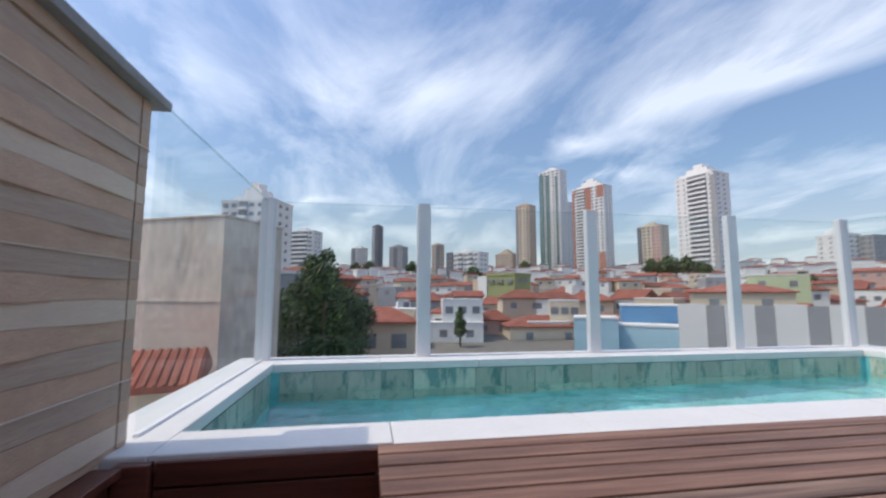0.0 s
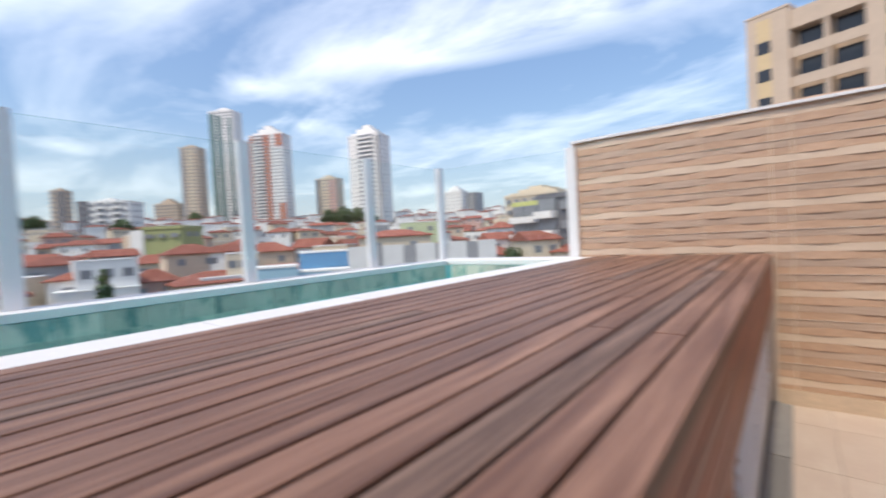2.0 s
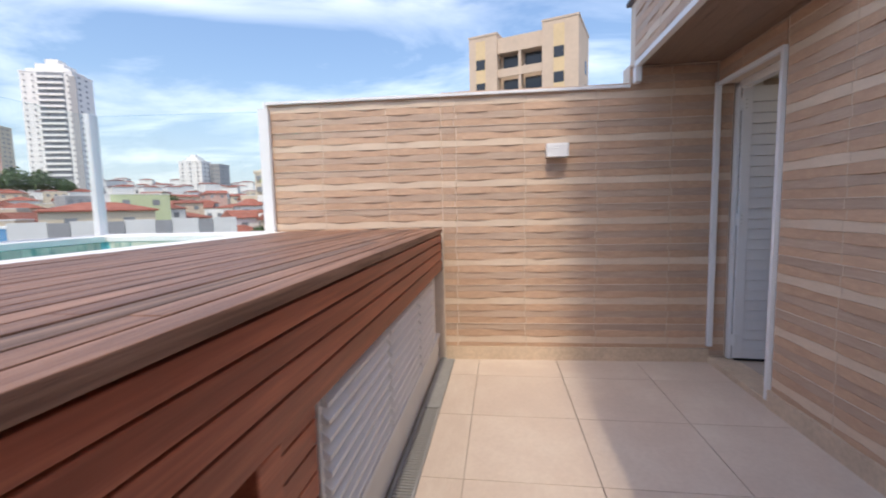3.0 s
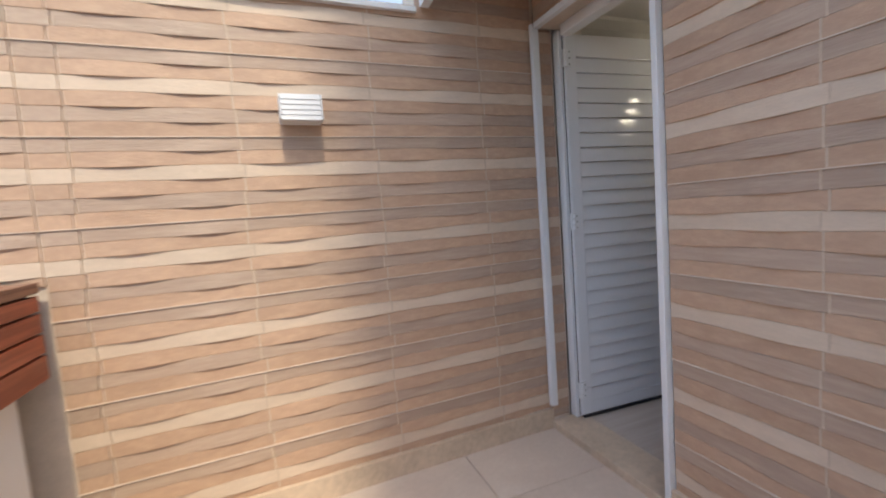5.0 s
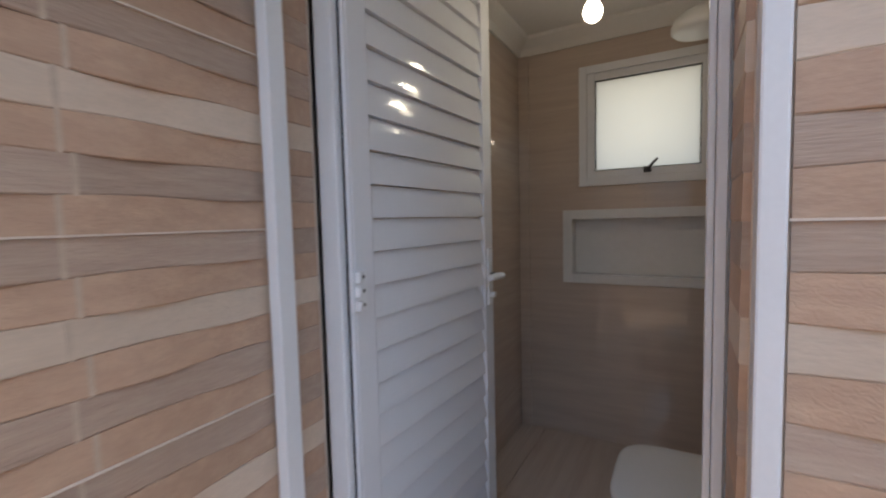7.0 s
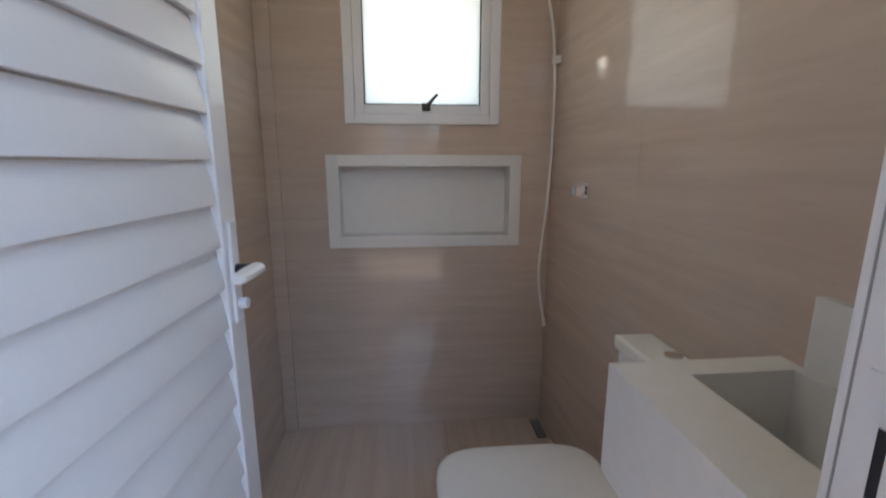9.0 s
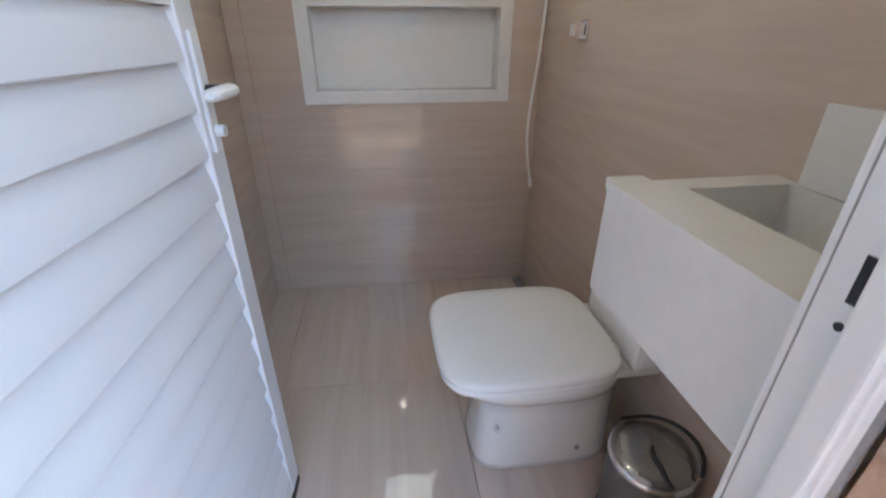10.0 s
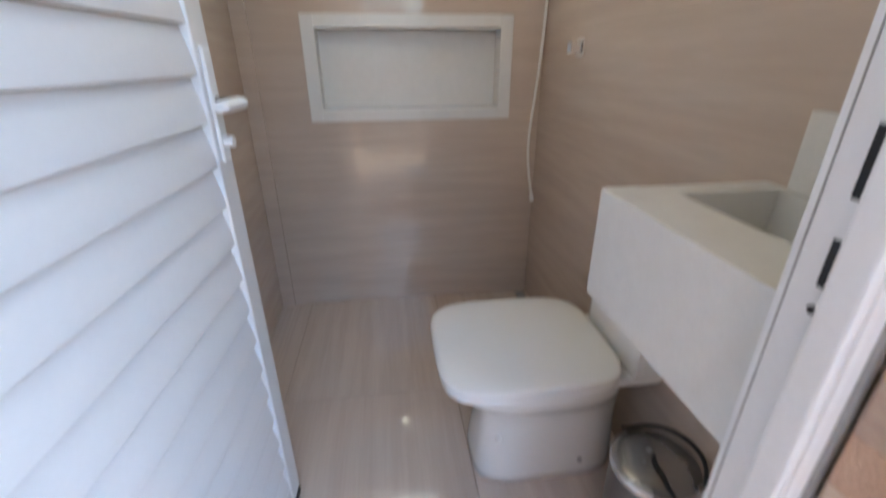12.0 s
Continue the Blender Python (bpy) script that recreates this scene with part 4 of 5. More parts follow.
def vanity():
    v = thing("vanity_basin", "white quartz wall-hung basin with carved trough", "basin", at=(BATH_R, -2.64, 0))
    x1, y0, y1, z0, z1 = 0.305, -0.215, 0.208, 0.727, 0.925
    bx0, bx1, by0, by1 = 0.020, 0.197, -0.167, 0.17
    part("front_panel", box(bx1 + 0.092, x1, y0, y1, z0, z1 - 0.020), QUARTZ, v)
    part("side_panel", box(0.001, bx1 + 0.091, y0, y0 + 0.016, z0, z1 - 0.020), QUARTZ, v)
    bm = bmesh.new()
    for r in ((0.001, bx0, y0, y1), (bx1, x1, y0, y1), (bx0, bx1, y0, by0), (bx0, bx1, by1, y1)):
        add_box(bm, r[0], r[1], r[2], r[3], z1 - 0.020, z1)
    part("top", bm, QUARTZ, v)
    # trough: four sides and a sloping floor
    for r in ((bx0 - 0.012, bx0, by0, by1), (bx1, bx1 + 0.012, by0, by1), (bx0 - 0.012, bx1 + 0.012, by0 - 0.012, by0), (bx0 - 0.012, bx1 + 0.012, by1, by1 + 0.012)):
        part("trough_side", box(*r, z1 - 0.15, z1 - 0.020), QUARTZ, v)
    part("trough_floor", prism([(bx0 - 0.01, z1 - 0.135), (bx1 + 0.01, z1 - 0.105), (bx1 + 0.01, z1 - 0.12), (bx0 - 0.01, z1 - 0.15)], by0, by1, "y"), QUARTZ, v)
    part("backsplash", box(0.001, 0.018, -0.157, y1, z1 + 0.001, 1.050, 0.001), QUARTZ, v, "white quartz upstand")


vanity()


def pedal_bin():
    b = thing("pedal_bin", "round brushed steel pedal bin with black base", "bin", at=(3.048, -2.815, BATH_Z))
    b.scale = (0.96, 0.96, 1.0)
    def ring(r, z, n=36):
        return [(r * math.cos(i * math.tau / n), r * math.sin(i * math.tau / n), z) for i in range(n)]
    part("base", loft([ring(0.094, 0), ring(0.097, 0.004), ring(0.097, 0.018), ring(0.094, 0.022)]), BLACK_PLASTIC, b, "black plastic base", smooth=False)
    part("body", loft([ring(0.093, 0.0225), ring(0.094, 0.03), ring(0.098, 0.235), ring(0.098, 0.238)]), STEEL, b, smooth=True)
    part("rim", loft([ring(0.099, 0.2385), ring(0.101, 0.243), ring(0.101, 0.252), ring(0.098, 0.256)]), CHROME, b, "polished rim", smooth=True)
    part("lid", loft([ring(0.096, 0.2565), ring(0.095, 0.259), ring(0.080, 0.263), ring(0.050, 0.266), ring(0.012, 0.267)]), STEEL_LID, b, smooth=True)
    pts = [Vector((-0.10 * math.cos(a) * 0.0 + 0.101 * math.sin(a), 0.101 * math.cos(a), 0.262 + 0.018 * abs(math.sin(a)))) for a in [math.pi * (0.9 + 0.9 * k / 10) for k in range(11)]]
    tagged(tube("carry_handle", pts, 0.005, BLACK_PLASTIC, b), "thin black carry handle")
    line = [Vector((0.012, 0.094, 0.260)), Vector((0.02, 0.07, 0.268)), Vector((0.005, 0.045, 0.271)), Vector((0.018, 0.02, 0.272)), Vector((0.004, -0.005, 0.2725))]
    tube("lid_lever", line, 0.004, BLACK_PLASTIC, b)
    part("pedal", prism([(0.085, 0.010), (0.128, 0.008), (0.132, 0.016), (0.130, 0.040), (0.118, 0.046), (0.095, 0.030)], -0.026, 0.026, "y"), BLACK_PLASTIC, b, "black foot pedal")


pedal_bin()


def niche():
    n = thing("wall_niche", "white stone shower niche set in the wall", "niche", at=(3.494, BATH_BACK, 0))
    x0, x1, z0, z1 = NICHE[0] - 3.494, NICHE[1] - 3.494, NICHE[2], NICHE[3]
    f = 0.048
    for nm, r in (("frame_side", (x0 - 0.002, x0 + f, z0, z1)), ("frame_side", (x1 - f, x1 + 0.002, z0, z1)), ("frame_top", (x0 + f, x1 - f, z1 - f, z1)), ("frame_bottom", (x0 + f, x1 - f, z0, z0 + f))):
        part(nm, box(r[0], r[1], -0.085, 0.008, r[2], r[3], 0.002), QUARTZ, n)
    part("back_panel", box(x0 + f, x1 - f, -0.098, -0.086, z0 + f, z1 - f), QUARTZ, n)


niche()


def bath_window():
    w = thing("window_bathroom", "white aluminium awning window with frosted glass", "window", at=(3.5025, BATH_BACK, 0))
    w["kind"] = "structure"
    x0, x1, z0, z1 = WIN[0] - 3.5025, WIN[1] - 3.5025, WIN[2], WIN[3]
    def frame_parts(nm, a0, a1, c0, c1, f, y0, y1):
        for r in ((a0, a0 + f, c0, c1), (a1 - f, a1, c0, c1), (a0 + f, a1 - f, c1 - f, c1), (a0 + f, a1 - f, c0, c0 + f)):
            part(nm, box(r[0], r[1], y0, y1, r[2], r[3], 0.003), WHITE_METAL, w)
    frame_parts("outer_frame", x0 - 0.004, x1 + 0.004, z0 - 0.004, z1 + 0.004, 0.040, -0.060, 0.014)
    frame_parts("sash", x0 + 0.037, x1 - 0.037, z0 + 0.037, z1 - 0.037, 0.036, -0.052, 0.004)
    a0, a1, c0, c1 = x0 + 0.0735, x1 - 0.0735, z0 + 0.0735, z1 - 0.0735
    for r in ((a0, a0 + 0.004, c0, c1), (a1 - 0.004, a1, c0, c1), (a0 + 0.004, a1 - 0.004, c1 - 0.004, c1), (a0 + 0.004, a1 - 0.004, c0, c0 + 0.004)):
        part("gasket", box(r[0], r[1], -0.030, -0.006, r[2], r[3]), RUBBER, w, "black glazing gasket")
    pn = part("pane", box(a0 + 0.004, a1 - 0.004, -0.026, -0.020, c0 + 0.004, c1 - 0.004), FROST, w, "frosted glass pane")
    pn.visible_shadow = False
    l = part("latch", box(-0.030, 0.005, 0.005, 0.018, z0 + 0.048, z0 + 0.078, 0.004), BLACK_PLASTIC, w, "black window latch")
    lv = bmesh.new()
    add_cyl(lv, (-0.012, 0.022, z0 + 0.063), (-0.058, 0.030, z0 + 0.112), 0.008, 0.005, 10)
    part("latch_lever", lv, BLACK_PLASTIC, l)


bath_window()


def pendant_bulb():
    b = thing("ceiling_bulb", "lit bare bulb hanging from its ceiling cord", "bulb", at=(3.58, -3.12, BATH_TOP))
    part("ceiling_rose", cyl((0, 0, -0.022), (0, 0, 0), 0.036, 0.042), WHITE_PLASTIC, b)
    part("cord", cyl((0, 0, -0.25), (0, 0, -0.022), 0.004, seg=8), BLACK_PLASTIC, b, "dark cord")
    part("socket", cyl((0, 0, -0.312), (0, 0, -0.25), 0.018, 0.015), BLACK_PLASTIC, b, "dark bulb socket")
    prof = ((0.0135, -0.3125), (0.015, -0.318), (0.023, -0.330), (0.028, -0.346), (0.028, -0.354), (0.022, -0.369), (0.012, -0.378), (0.003, -0.380))
    g = loft([[(r * math.cos(i * math.tau / 20), r * math.sin(i * math.tau / 20), z) for i in range(20)] for r, z in prof])
    part("bulb_glass", g, BULB, b, "glowing white bulb", smooth=True)
    ld = bpy.data.lights.new("bulb_light", "POINT")
    ld.energy, ld.color, ld.shadow_soft_size = BULB_WATT, (1.0, 0.92, 0.82), 0.022
    lo = new("bulb_light", ld)
    lo.location = (3.58, -3.12, BATH_TOP - 0.42)


BULB_WATT = 0.10
pendant_bulb()

# daylight in the window's opening
wd = bpy.data.lights.new("window_light", "AREA")
wd.shape, wd.size, wd.size_y, wd.energy, wd.color = "RECTANGLE", 0.46, 0.43, 0.12, (1.0, 0.94, 0.82)
wlamp = new("window_light", wd)
wlamp.matrix_world = look((3.5025, BATH_BACK - 0.10, 1.715), (3.5025, -3.0, 1.60))


def shower():
    s = thing("electric_shower", "white round electric shower with hanging hose", "shower", at=(BATH_R, -3.74, 1.98))
    part("arm", cyl((0.0, 0, 0.045), (0.26, 0, 0.045), 0.013), WHITE_PLASTIC, s)
    prof = ((0.03, 0.075), (0.06, 0.07), (0.095, 0.045), (0.108, 0.018), (0.108, 0.0), (0.095, -0.012))
    part("shower_head", loft([[(0.33 + r * math.cos(i * math.tau / 28), r * math.sin(i * math.tau / 28), z) for i in range(28)] for r, z in prof]), WHITE_PLASTIC, s, smooth=True)
    pts = [(0.26, -0.09, 0.02), (0.15, -0.20, 0.02), (0.06, -0.275, -0.05), (0.022, -0.27, -0.30), (0.020, -0.265, -0.60), (0.032, -0.262, -0.92), (0.060, -0.262, -1.15), (0.055, -0.262, -1.28), (0.025, -0.262, -1.42)]
    tube("hose", pts, 0.0055, WHITE_PLASTIC, s)
    part("hose_tip", cyl((0.025, -0.262, -1.415), (0.020, -0.262, -1.45), 0.0085, 0.0095, 12), WHITE_PLASTIC, s)
    part("hose_clip", box(0.003, 0.034, -0.282, -0.258, -0.34, -0.31, 0.003), WHITE_PLASTIC, s)


shower()
valve = thing("shower_valve", "square chrome shower valve on the tiled wall", "valve", at=(BATH_R, -3.69, 1.155))
part("plate", box(0.0005, 0.008, -0.028, 0.028, -0.028, 0.028, 0.003), CHROME, valve)
part("knob", box(0.009, 0.045, -0.017, 0.017, -0.017, 0.017, 0.004), CHROME, valve)
fd = thing("floor_drain_bathroom", "dark linear drain grate in the corner", "drain", at=(2.985, -3.97, BATH_Z))
part("channel", box(-0.022, 0.022, -0.07, 0.07, 0.0005, 0.002), BLACK_PLASTIC, fd)
for k in range(7):
    part("bar", box(-0.02, 0.02, -0.066 + k * 0.020, -0.054 + k * 0.020, 0.0022, 0.004), GREY_METAL, fd)


# ---- the town ----
def face_to_eye(x, y):
    return math.degrees(math.atan2(y, x)) - 90


def tower(name, x, y, z1, w, d, floors, mats, cols, label, crown=0.0, crown_w=0.45, balcony=(), turn_z=None, joined=True, win=(0.55, 0.42), stripe=None, cat="apartment tower", fh=2.9):
    """An apartment tower: body, crown, windows floor by floor, balconies in the given columns."""
    z0 = ground_z(x, y) - 1.0
    t = thing(name, label, cat, at=(x, y, z0), turn_z=face_to_eye(x, y) - 33 if turn_z is None else turn_z)
    h = z1 - z0
    part("body", box(-w / 2, w / 2, 0, d, 0, h), mats[0], t)
    part("parapet", box(-w / 2 - 0.2, w / 2 + 0.2, -0.2, d + 0.2, h + 0.01, h + 0.7), mats[0], t)
    if crown:
        for k, (cwid, zz) in enumerate(((crown_w * 1.5, 0.35), (crown_w, 1.0), (crown_w * 0.45, 1.6))):
            lo = h + 0.71 + (0, 0.35, 1.0)[k] * crown
            part("crown_tier", box(-w * cwid / 2, w * cwid / 2, d * (0.1 + 0.1 * k), d * (0.9 - 0.1 * k), lo, h + 0.7 + zz * crown), mats[0], t)
    if stripe:
        for a, b, zz0, zz1, m in stripe:
            part("facade_band", box(-w / 2 + a * w, -w / 2 + b * w, -0.35, 0, h * zz0, h * zz1), m, t)
    cw = w / cols
    wins, sides = bmesh.new(), bmesh.new()
    wm = mesh_of(box(-cw * win[0] / 2, cw * win[0] / 2, -0.42, -0.36 if stripe else -0.02, 0, fh * win[1]), "window", PANE_FAR)
    slab_me = mesh_of(box(-cw * 0.49, cw * 0.49, -1.5, -0.02, 0, fh * 0.36), "balcony", mats[1])
    for f in range(floors):
        z = h - (f + 1) * fh + 0.35
        if z < 0:
            break
        for c in range(cols):
            cx = -w / 2 + (c + 0.5) * cw
            if c in balcony:
                piece("balcony", slab_me, t, Matrix.Translation((cx, 0, z - 0.4)))
                add_box(wins, cx - cw * 0.47, cx + cw * 0.47, -0.41, -0.02, z + 0.66, z + fh * 0.86)
            elif joined:
                add_box(wins, cx - cw * win[0] / 2, cx + cw * win[0] / 2, -0.42, -0.02, z + 0.7, z + 0.7 + fh * win[1])
            else:
                piece("window", wm, t, Matrix.Translation((cx, 0, z + 0.7)))
        for k in (0.25, 0.6):
            for s in (-1, 1):
                add_box(sides, s * w / 2 - 0.05, s * w / 2 + 0.05, d * k, d * k + 1.6, z + 0.8, z + 1.9)
    if len(wins.verts):
        tagged(part("glazing", wins, PANE_FAR, t), kind="stuff")
    tagged(part("side_glazing", sides, PANE_FAR, t), kind="stuff")
    return t


W_, C_, B_, G_ = PAINT_WHITE, PAINT_CREAM, PAINT_BEIGE, PAINT_GREY
tower("apartment_tower", -39.2, 144.7, 31.5, 18.5, 12, 12, (W_, W_), 6, "white apartment tower with stepped roof", 4.0, 0.35, balcony=(2,), stripe=((0.55, 0.8, 0, 1.0, W_),))
tower("apartment_tower", -46.4, 296.3, 43.5, 20.0, 12, 8, (W_, W_), 5, "white apartment block with continuous balconies", 1.6, 0.3, balcony=(0, 1, 2, 3))
tower("apartment_tower", -12.1, 419.7, 46.0, 12.5, 10, 9, (W_, G_), 3, "slim white and grey tower", 1.5, balcony=(0,), stripe=((0.5, 1.0, 0, 1, G_),))
tower("apartment_tower", 5.4, 419.9, 68.0, 7.6, 8, 15, (PAINT_DARK, W_), 2, "narrow dark grey tower", 1.2, balcony=(0,))
tower("apartment_tower", 24.1, 399.2, 45.5, 14.6, 10, 8, (G_, B_), 4, "grey brown apartment tower", 1.5, stripe=((0.3, 0.62, 0, 1, PAINT_DARK),))
tower("apartment_tower", 53.6, 345.8, 42.0, 7.4, 8, 10, (B_, PAINT_DARK), 2, "slim beige and dark tower", 1.0, stripe=((0.55, 1.0, 0, 1, PAINT_DARK),))
tower("apartment_block", 56.3, 253.7, 26.6, 22.0, 12, 7, (W_, W_), 6, "white apartment block with balcony rows", 1.2, 0.3, balcony=(2, 4), stripe=((-0.06, 0.18, 0, 1.06, PAINT_DARK),))
tower("apartment_tower", 138.7, 428.0, 43.5, 21.0, 12, 8, (B_, C_), 5, "beige apartment tower far off", 3.0)
tower("apartment_tower", 147.1, 393.3, 88.5, 15.5, 12, 23, (B_, C_), 4, "tall slim beige tower", 1.6, 0.5, stripe=((0.45, 0.72, 0, 0.99, C_), (0.0, 0.18, 0, 0.97, G_)))
tower("apartment_tower", 183.6, 410.7, 130.0, 24.5, 14, 38, (W_, W_), 5, "very tall white tower with green glass", 2.5, 0.5, stripe=((0.0, 0.22, 0, 0.98, GLASS_GREEN), (0.33, 0.5, 0, 0.96, GLASS_GREEN), (0.80, 0.9, 0, 0.94, GLASS_GREEN)))
tower("apartment_tower", 206.0, 422.4, 100.0, 9.0, 10, 26, (W_, W_), 2, "slim white tower behind another", 1.0)
tower("apartment_tower", 193.0, 350.3, 98.0, 32.0, 14, 28, (W_, W_), 7, "tall brick red and white tower", 5.0, 0.5, balcony=(1, 2),
      stripe=((0.0, 0.07, 0, 0.97, PAINT_BRICK), (0.44, 0.6, 0, 1.0, PAINT_BRICK), (0.08, 0.44, 0.93, 1.0, PAINT_BRICK), (0.82, 1.0, 0.0, 0.22, PAINT_BRICK), (0.80, 1.0, 0.86, 1.0, PAINT_BRICK)))
tower("apartment_tower", 233.9, 324.4, 59.5, 21.0, 12, 14, (C_, B_), 5, "grey and pink apartment tower", 2.0, 0.4, stripe=((0.0, 0.18, 0, 1, PAINT_DARK), (0.62, 1.0, 0, 0.97, PAINT_PINK)))
tower("apartment_tower", 196.0, 227.0, 74.5, 24.0, 16, 20, (W_, W_), 6, "tall white tower with curved balcony fronts", 4.5, 0.55, balcony=(2, 3, 4), joined=False, win=(0.22, 0.3), stripe=((0.93, 1.06, 0, 0.97, G_),))
tower("apartment_block", 277.1, 213.8, 37.5, 16.5, 12, 7, (W_, W_), 3, "white block with blank walls", 3.0, 0.5, win=(0.2, 0.3))
tower("apartment_block", 287.1, 203.9, 36.0, 10.6, 12, 6, (G_, G_), 3, "grey block beside a white one", 0.0)
tower("apartment_block", 97.6, 50.6, 10.6, 15.2, 9, 4, (C_, W_), 6, "cream house block with terrace roof", 1.2, 0.6, fh=2.7)
tower("apartment_block", 61.8, 32.7, 5.6, 4.8, 7, 3, (PAINT_LIME, W_), 2, "lime green house with balconies", 0.0, balcony=(0, 1), fh=2.7, cat="house")
tower("apartment_block", 57.0, 25.2, 6.0, 6.2, 7, 3, (PAINT_DARK, W_), 2, "dark grey modern house with white balconies", 0.0, balcony=(0,), fh=2.7, cat="house")
# the tower behind the end wall
def pier_tower(x, y, z1, w, d, turn_z, floors, fh=2.8):
    """A beige tower: two piers with sand bands and a recessed middle of open balconies."""
    z0 = ground_z(x, y) - 1.0
    t = thing("apartment_tower", "beige apartment tower with yellow bands and recessed balconies", "apartment tower", at=(x, y, z0), turn_z=turn_z)
    h = z1 - z0
    a, b = -w / 2 + 0.275 * w, -w / 2 + 0.69 * w
    piers = ((-w / 2, a, h + 0.5, 0.42), (b, w / 2, h + 0.75, 0.47))
    for p0, p1, top, c in piers:
        part("pier", box(p0, p1, 0, d, 0, top), PAINT_BEIGE, t)
        part("parapet", box(p0 - 0.06, p1 + 0.06, -0.06, d + 0.06, top + 0.005, top + 0.22), PAINT_BEIGE, t)
        m = p0 + c * (p1 - p0)
        part("facade_band", box(m - 0.62, m + 0.62, -0.03, -0.004, 0, top - 0.5), PAINT_SAND, t, "sand yellow band")
    part("middle_wall", box(a + 0.01, b - 0.01, 1.5, d - 0.2, 0, h - 0.3), PAINT_BEIGE, t)
    mid = (a + b) / 2
    part("middle_post", box(mid - 0.16, mid + 0.16, 0.25, 1.49, 0, h - 0.3), PAINT_BEIGE, t)
    part("roof_band", box(a + 0.005, b - 0.005, 0.22, 1.49, h - 1.75, h), PAINT_BEIGE, t)
    pane = mesh_of(box(-0.58, 0.58, -0.055, -0.032, 0, 1.2), "window", PANE)
    rail = mesh_of(box(a + 0.005 - mid, -0.17, 0.25, 0.42, 0, 0.95), "parapet", PAINT_BEIGE)
    rail2 = mesh_of(box(0.17, b - 0.005 - mid, 0.25, 0.42, 0, 0.95), "parapet", PAINT_BEIGE)
    door = mesh_of(box(-1.0, 1.0, 1.44, 1.492, 0, 1.9), "balcony_door", PANE)
    side_pane = mesh_of(box(w / 2 + 0.005, w / 2 + 0.03, d * 0.62, d * 0.62 + 1.1, 0, 1.5), "window", PANE)
    for f in range(floors):
        top = h - 1.75 - f * fh
        if top - fh < 0:
            break
        for me in (rail, rail2):
            piece("balcony_parapet", me, t, Matrix.Translation((mid, 0, top - fh + 0.0)))
        for sx in (-1, 1):
            piece("balcony_door", door, t, Matrix.Translation((mid + sx * (b - a) / 4, 0, top - 2.0)))
        for p0, p1, _, c in piers:
            piece("window", pane, t, Matrix.Translation((p0 + c * (p1 - p0), 0, top - 1.65)))
        piece("window", side_pane, t, Matrix.Translation((0, 0, top - 2.6)))


pier_tower(53.7, -3.3, 21.5, 13.2, 7.5, -109, 8)
# olive building
tower("office_building", 33.1, 104.8, 6.3, 8.2, 8, 1, (PAINT_GREEN, W_), 3, "olive green building with a white side wall", 0.0, stripe=((-0.34, 0.0, 0, 1.0, W_),), cat="building", win=(0.6, 0.3))


def house(x, y, eave, w, d, roof_h, wall_mat, turn_z, hip=True, label="low house with a red tiled roof", name="house", roof_mat=None):
    z0 = ground_z(x, y) - 1.5
    t = thing(name, label, "house", "houses of the town", (x, y, z0), turn_z)
    h = eave - z0
    part("wall", box(-w / 2, w / 2, -d / 2, d / 2, 0, h), wall_mat, t)
    o = 0.35
    k = (d / 2 if hip else 0.0) * 0.9
    bm = bmesh.new()
    b = [bm.verts.new(p) for p in ((-w / 2 - o, -d / 2 - o, h + 0.02), (w / 2 + o, -d / 2 - o, h + 0.02), (w / 2 + o, d / 2 + o, h + 0.02), (-w / 2 - o, d / 2 + o, h + 0.02))]
    c = [bm.verts.new((v.co.x, v.co.y, h + 0.16)) for v in b]
    r0, r1 = bm.verts.new((-w / 2 - o + k, 0, h + 0.16 + roof_h)), bm.verts.new((w / 2 + o - k, 0, h + 0.16 + roof_h))
    bm.faces.new(b[::-1])
    for i in range(4):
        bm.faces.new((b[i], b[(i + 1) % 4], c[(i + 1) % 4], c[i]))
    bm.faces.new((c[0], c[1], r1, r0)), bm.faces.new((c[2], c[3], r0, r1)), bm.faces.new((c[1], c[2], r1)), bm.faces.new((c[3], c[0], r0))
    part("roof", bm, roof_mat or ROOF, t)
    for s in (-0.25, 0.25):
        part("window", box(s * w - 0.5, s * w + 0.5, -d / 2 - 0.04, -d / 2 + 0.1, h - 1.6, h - 0.65), PANE_FAR, t)
    return t


def flat_house(x, y, top, w, d, mat, turn_z, label, windows=2):
    z0 = ground_z(x, y) - 1.5
    t = thing("house", label, "house", "houses of the town", (x, y, z0), turn_z)
    h = top - z0
    part("wall", box(-w / 2, w / 2, -d / 2, d / 2, 0, h), mat, t)
    part("parapet", box(-w / 2 - 0.06, w / 2 + 0.06, -d / 2 - 0.06, d / 2 + 0.06, h + 0.01, h + 0.16), PAINT_WHITE, t)
    for i in range(windows):
        s = (i + 0.5) / windows - 0.5
        part("window", box(s * w - 0.5, s * w + 0.5, -d / 2 - 0.04, -d / 2 + 0.1, h - 1.8, h - 0.85), PANE_FAR, t)
    return t


# neighbours that can be told apart
house(1.15, 31.0, -0.5, 4.0, 4.0, 0.95, C_, face_to_eye(1.15, 31.0), label="small cream house with a bright red hipped roof")
house(2.2, 56.0, -2.0, 7.6, 7.0, 1.5, C_, face_to_eye(2.2, 56), label="white house with a red hipped roof")
house(24.6, 59.0, -2.9, 10.5, 9, 1.3, C_, face_to_eye(24.6, 59) + 14, label="cream house with a broad red roof")
house(12.5, 62.0, -1.2, 7.0, 7, 1.2, W_, face_to_eye(12.5, 62) - 8, label="white two-storey house with a red roof")
flat_house(12.0, 58.0, -2.3, 7.0, 5, W_, face_to_eye(12, 58), "white flat-roofed house with a veranda")
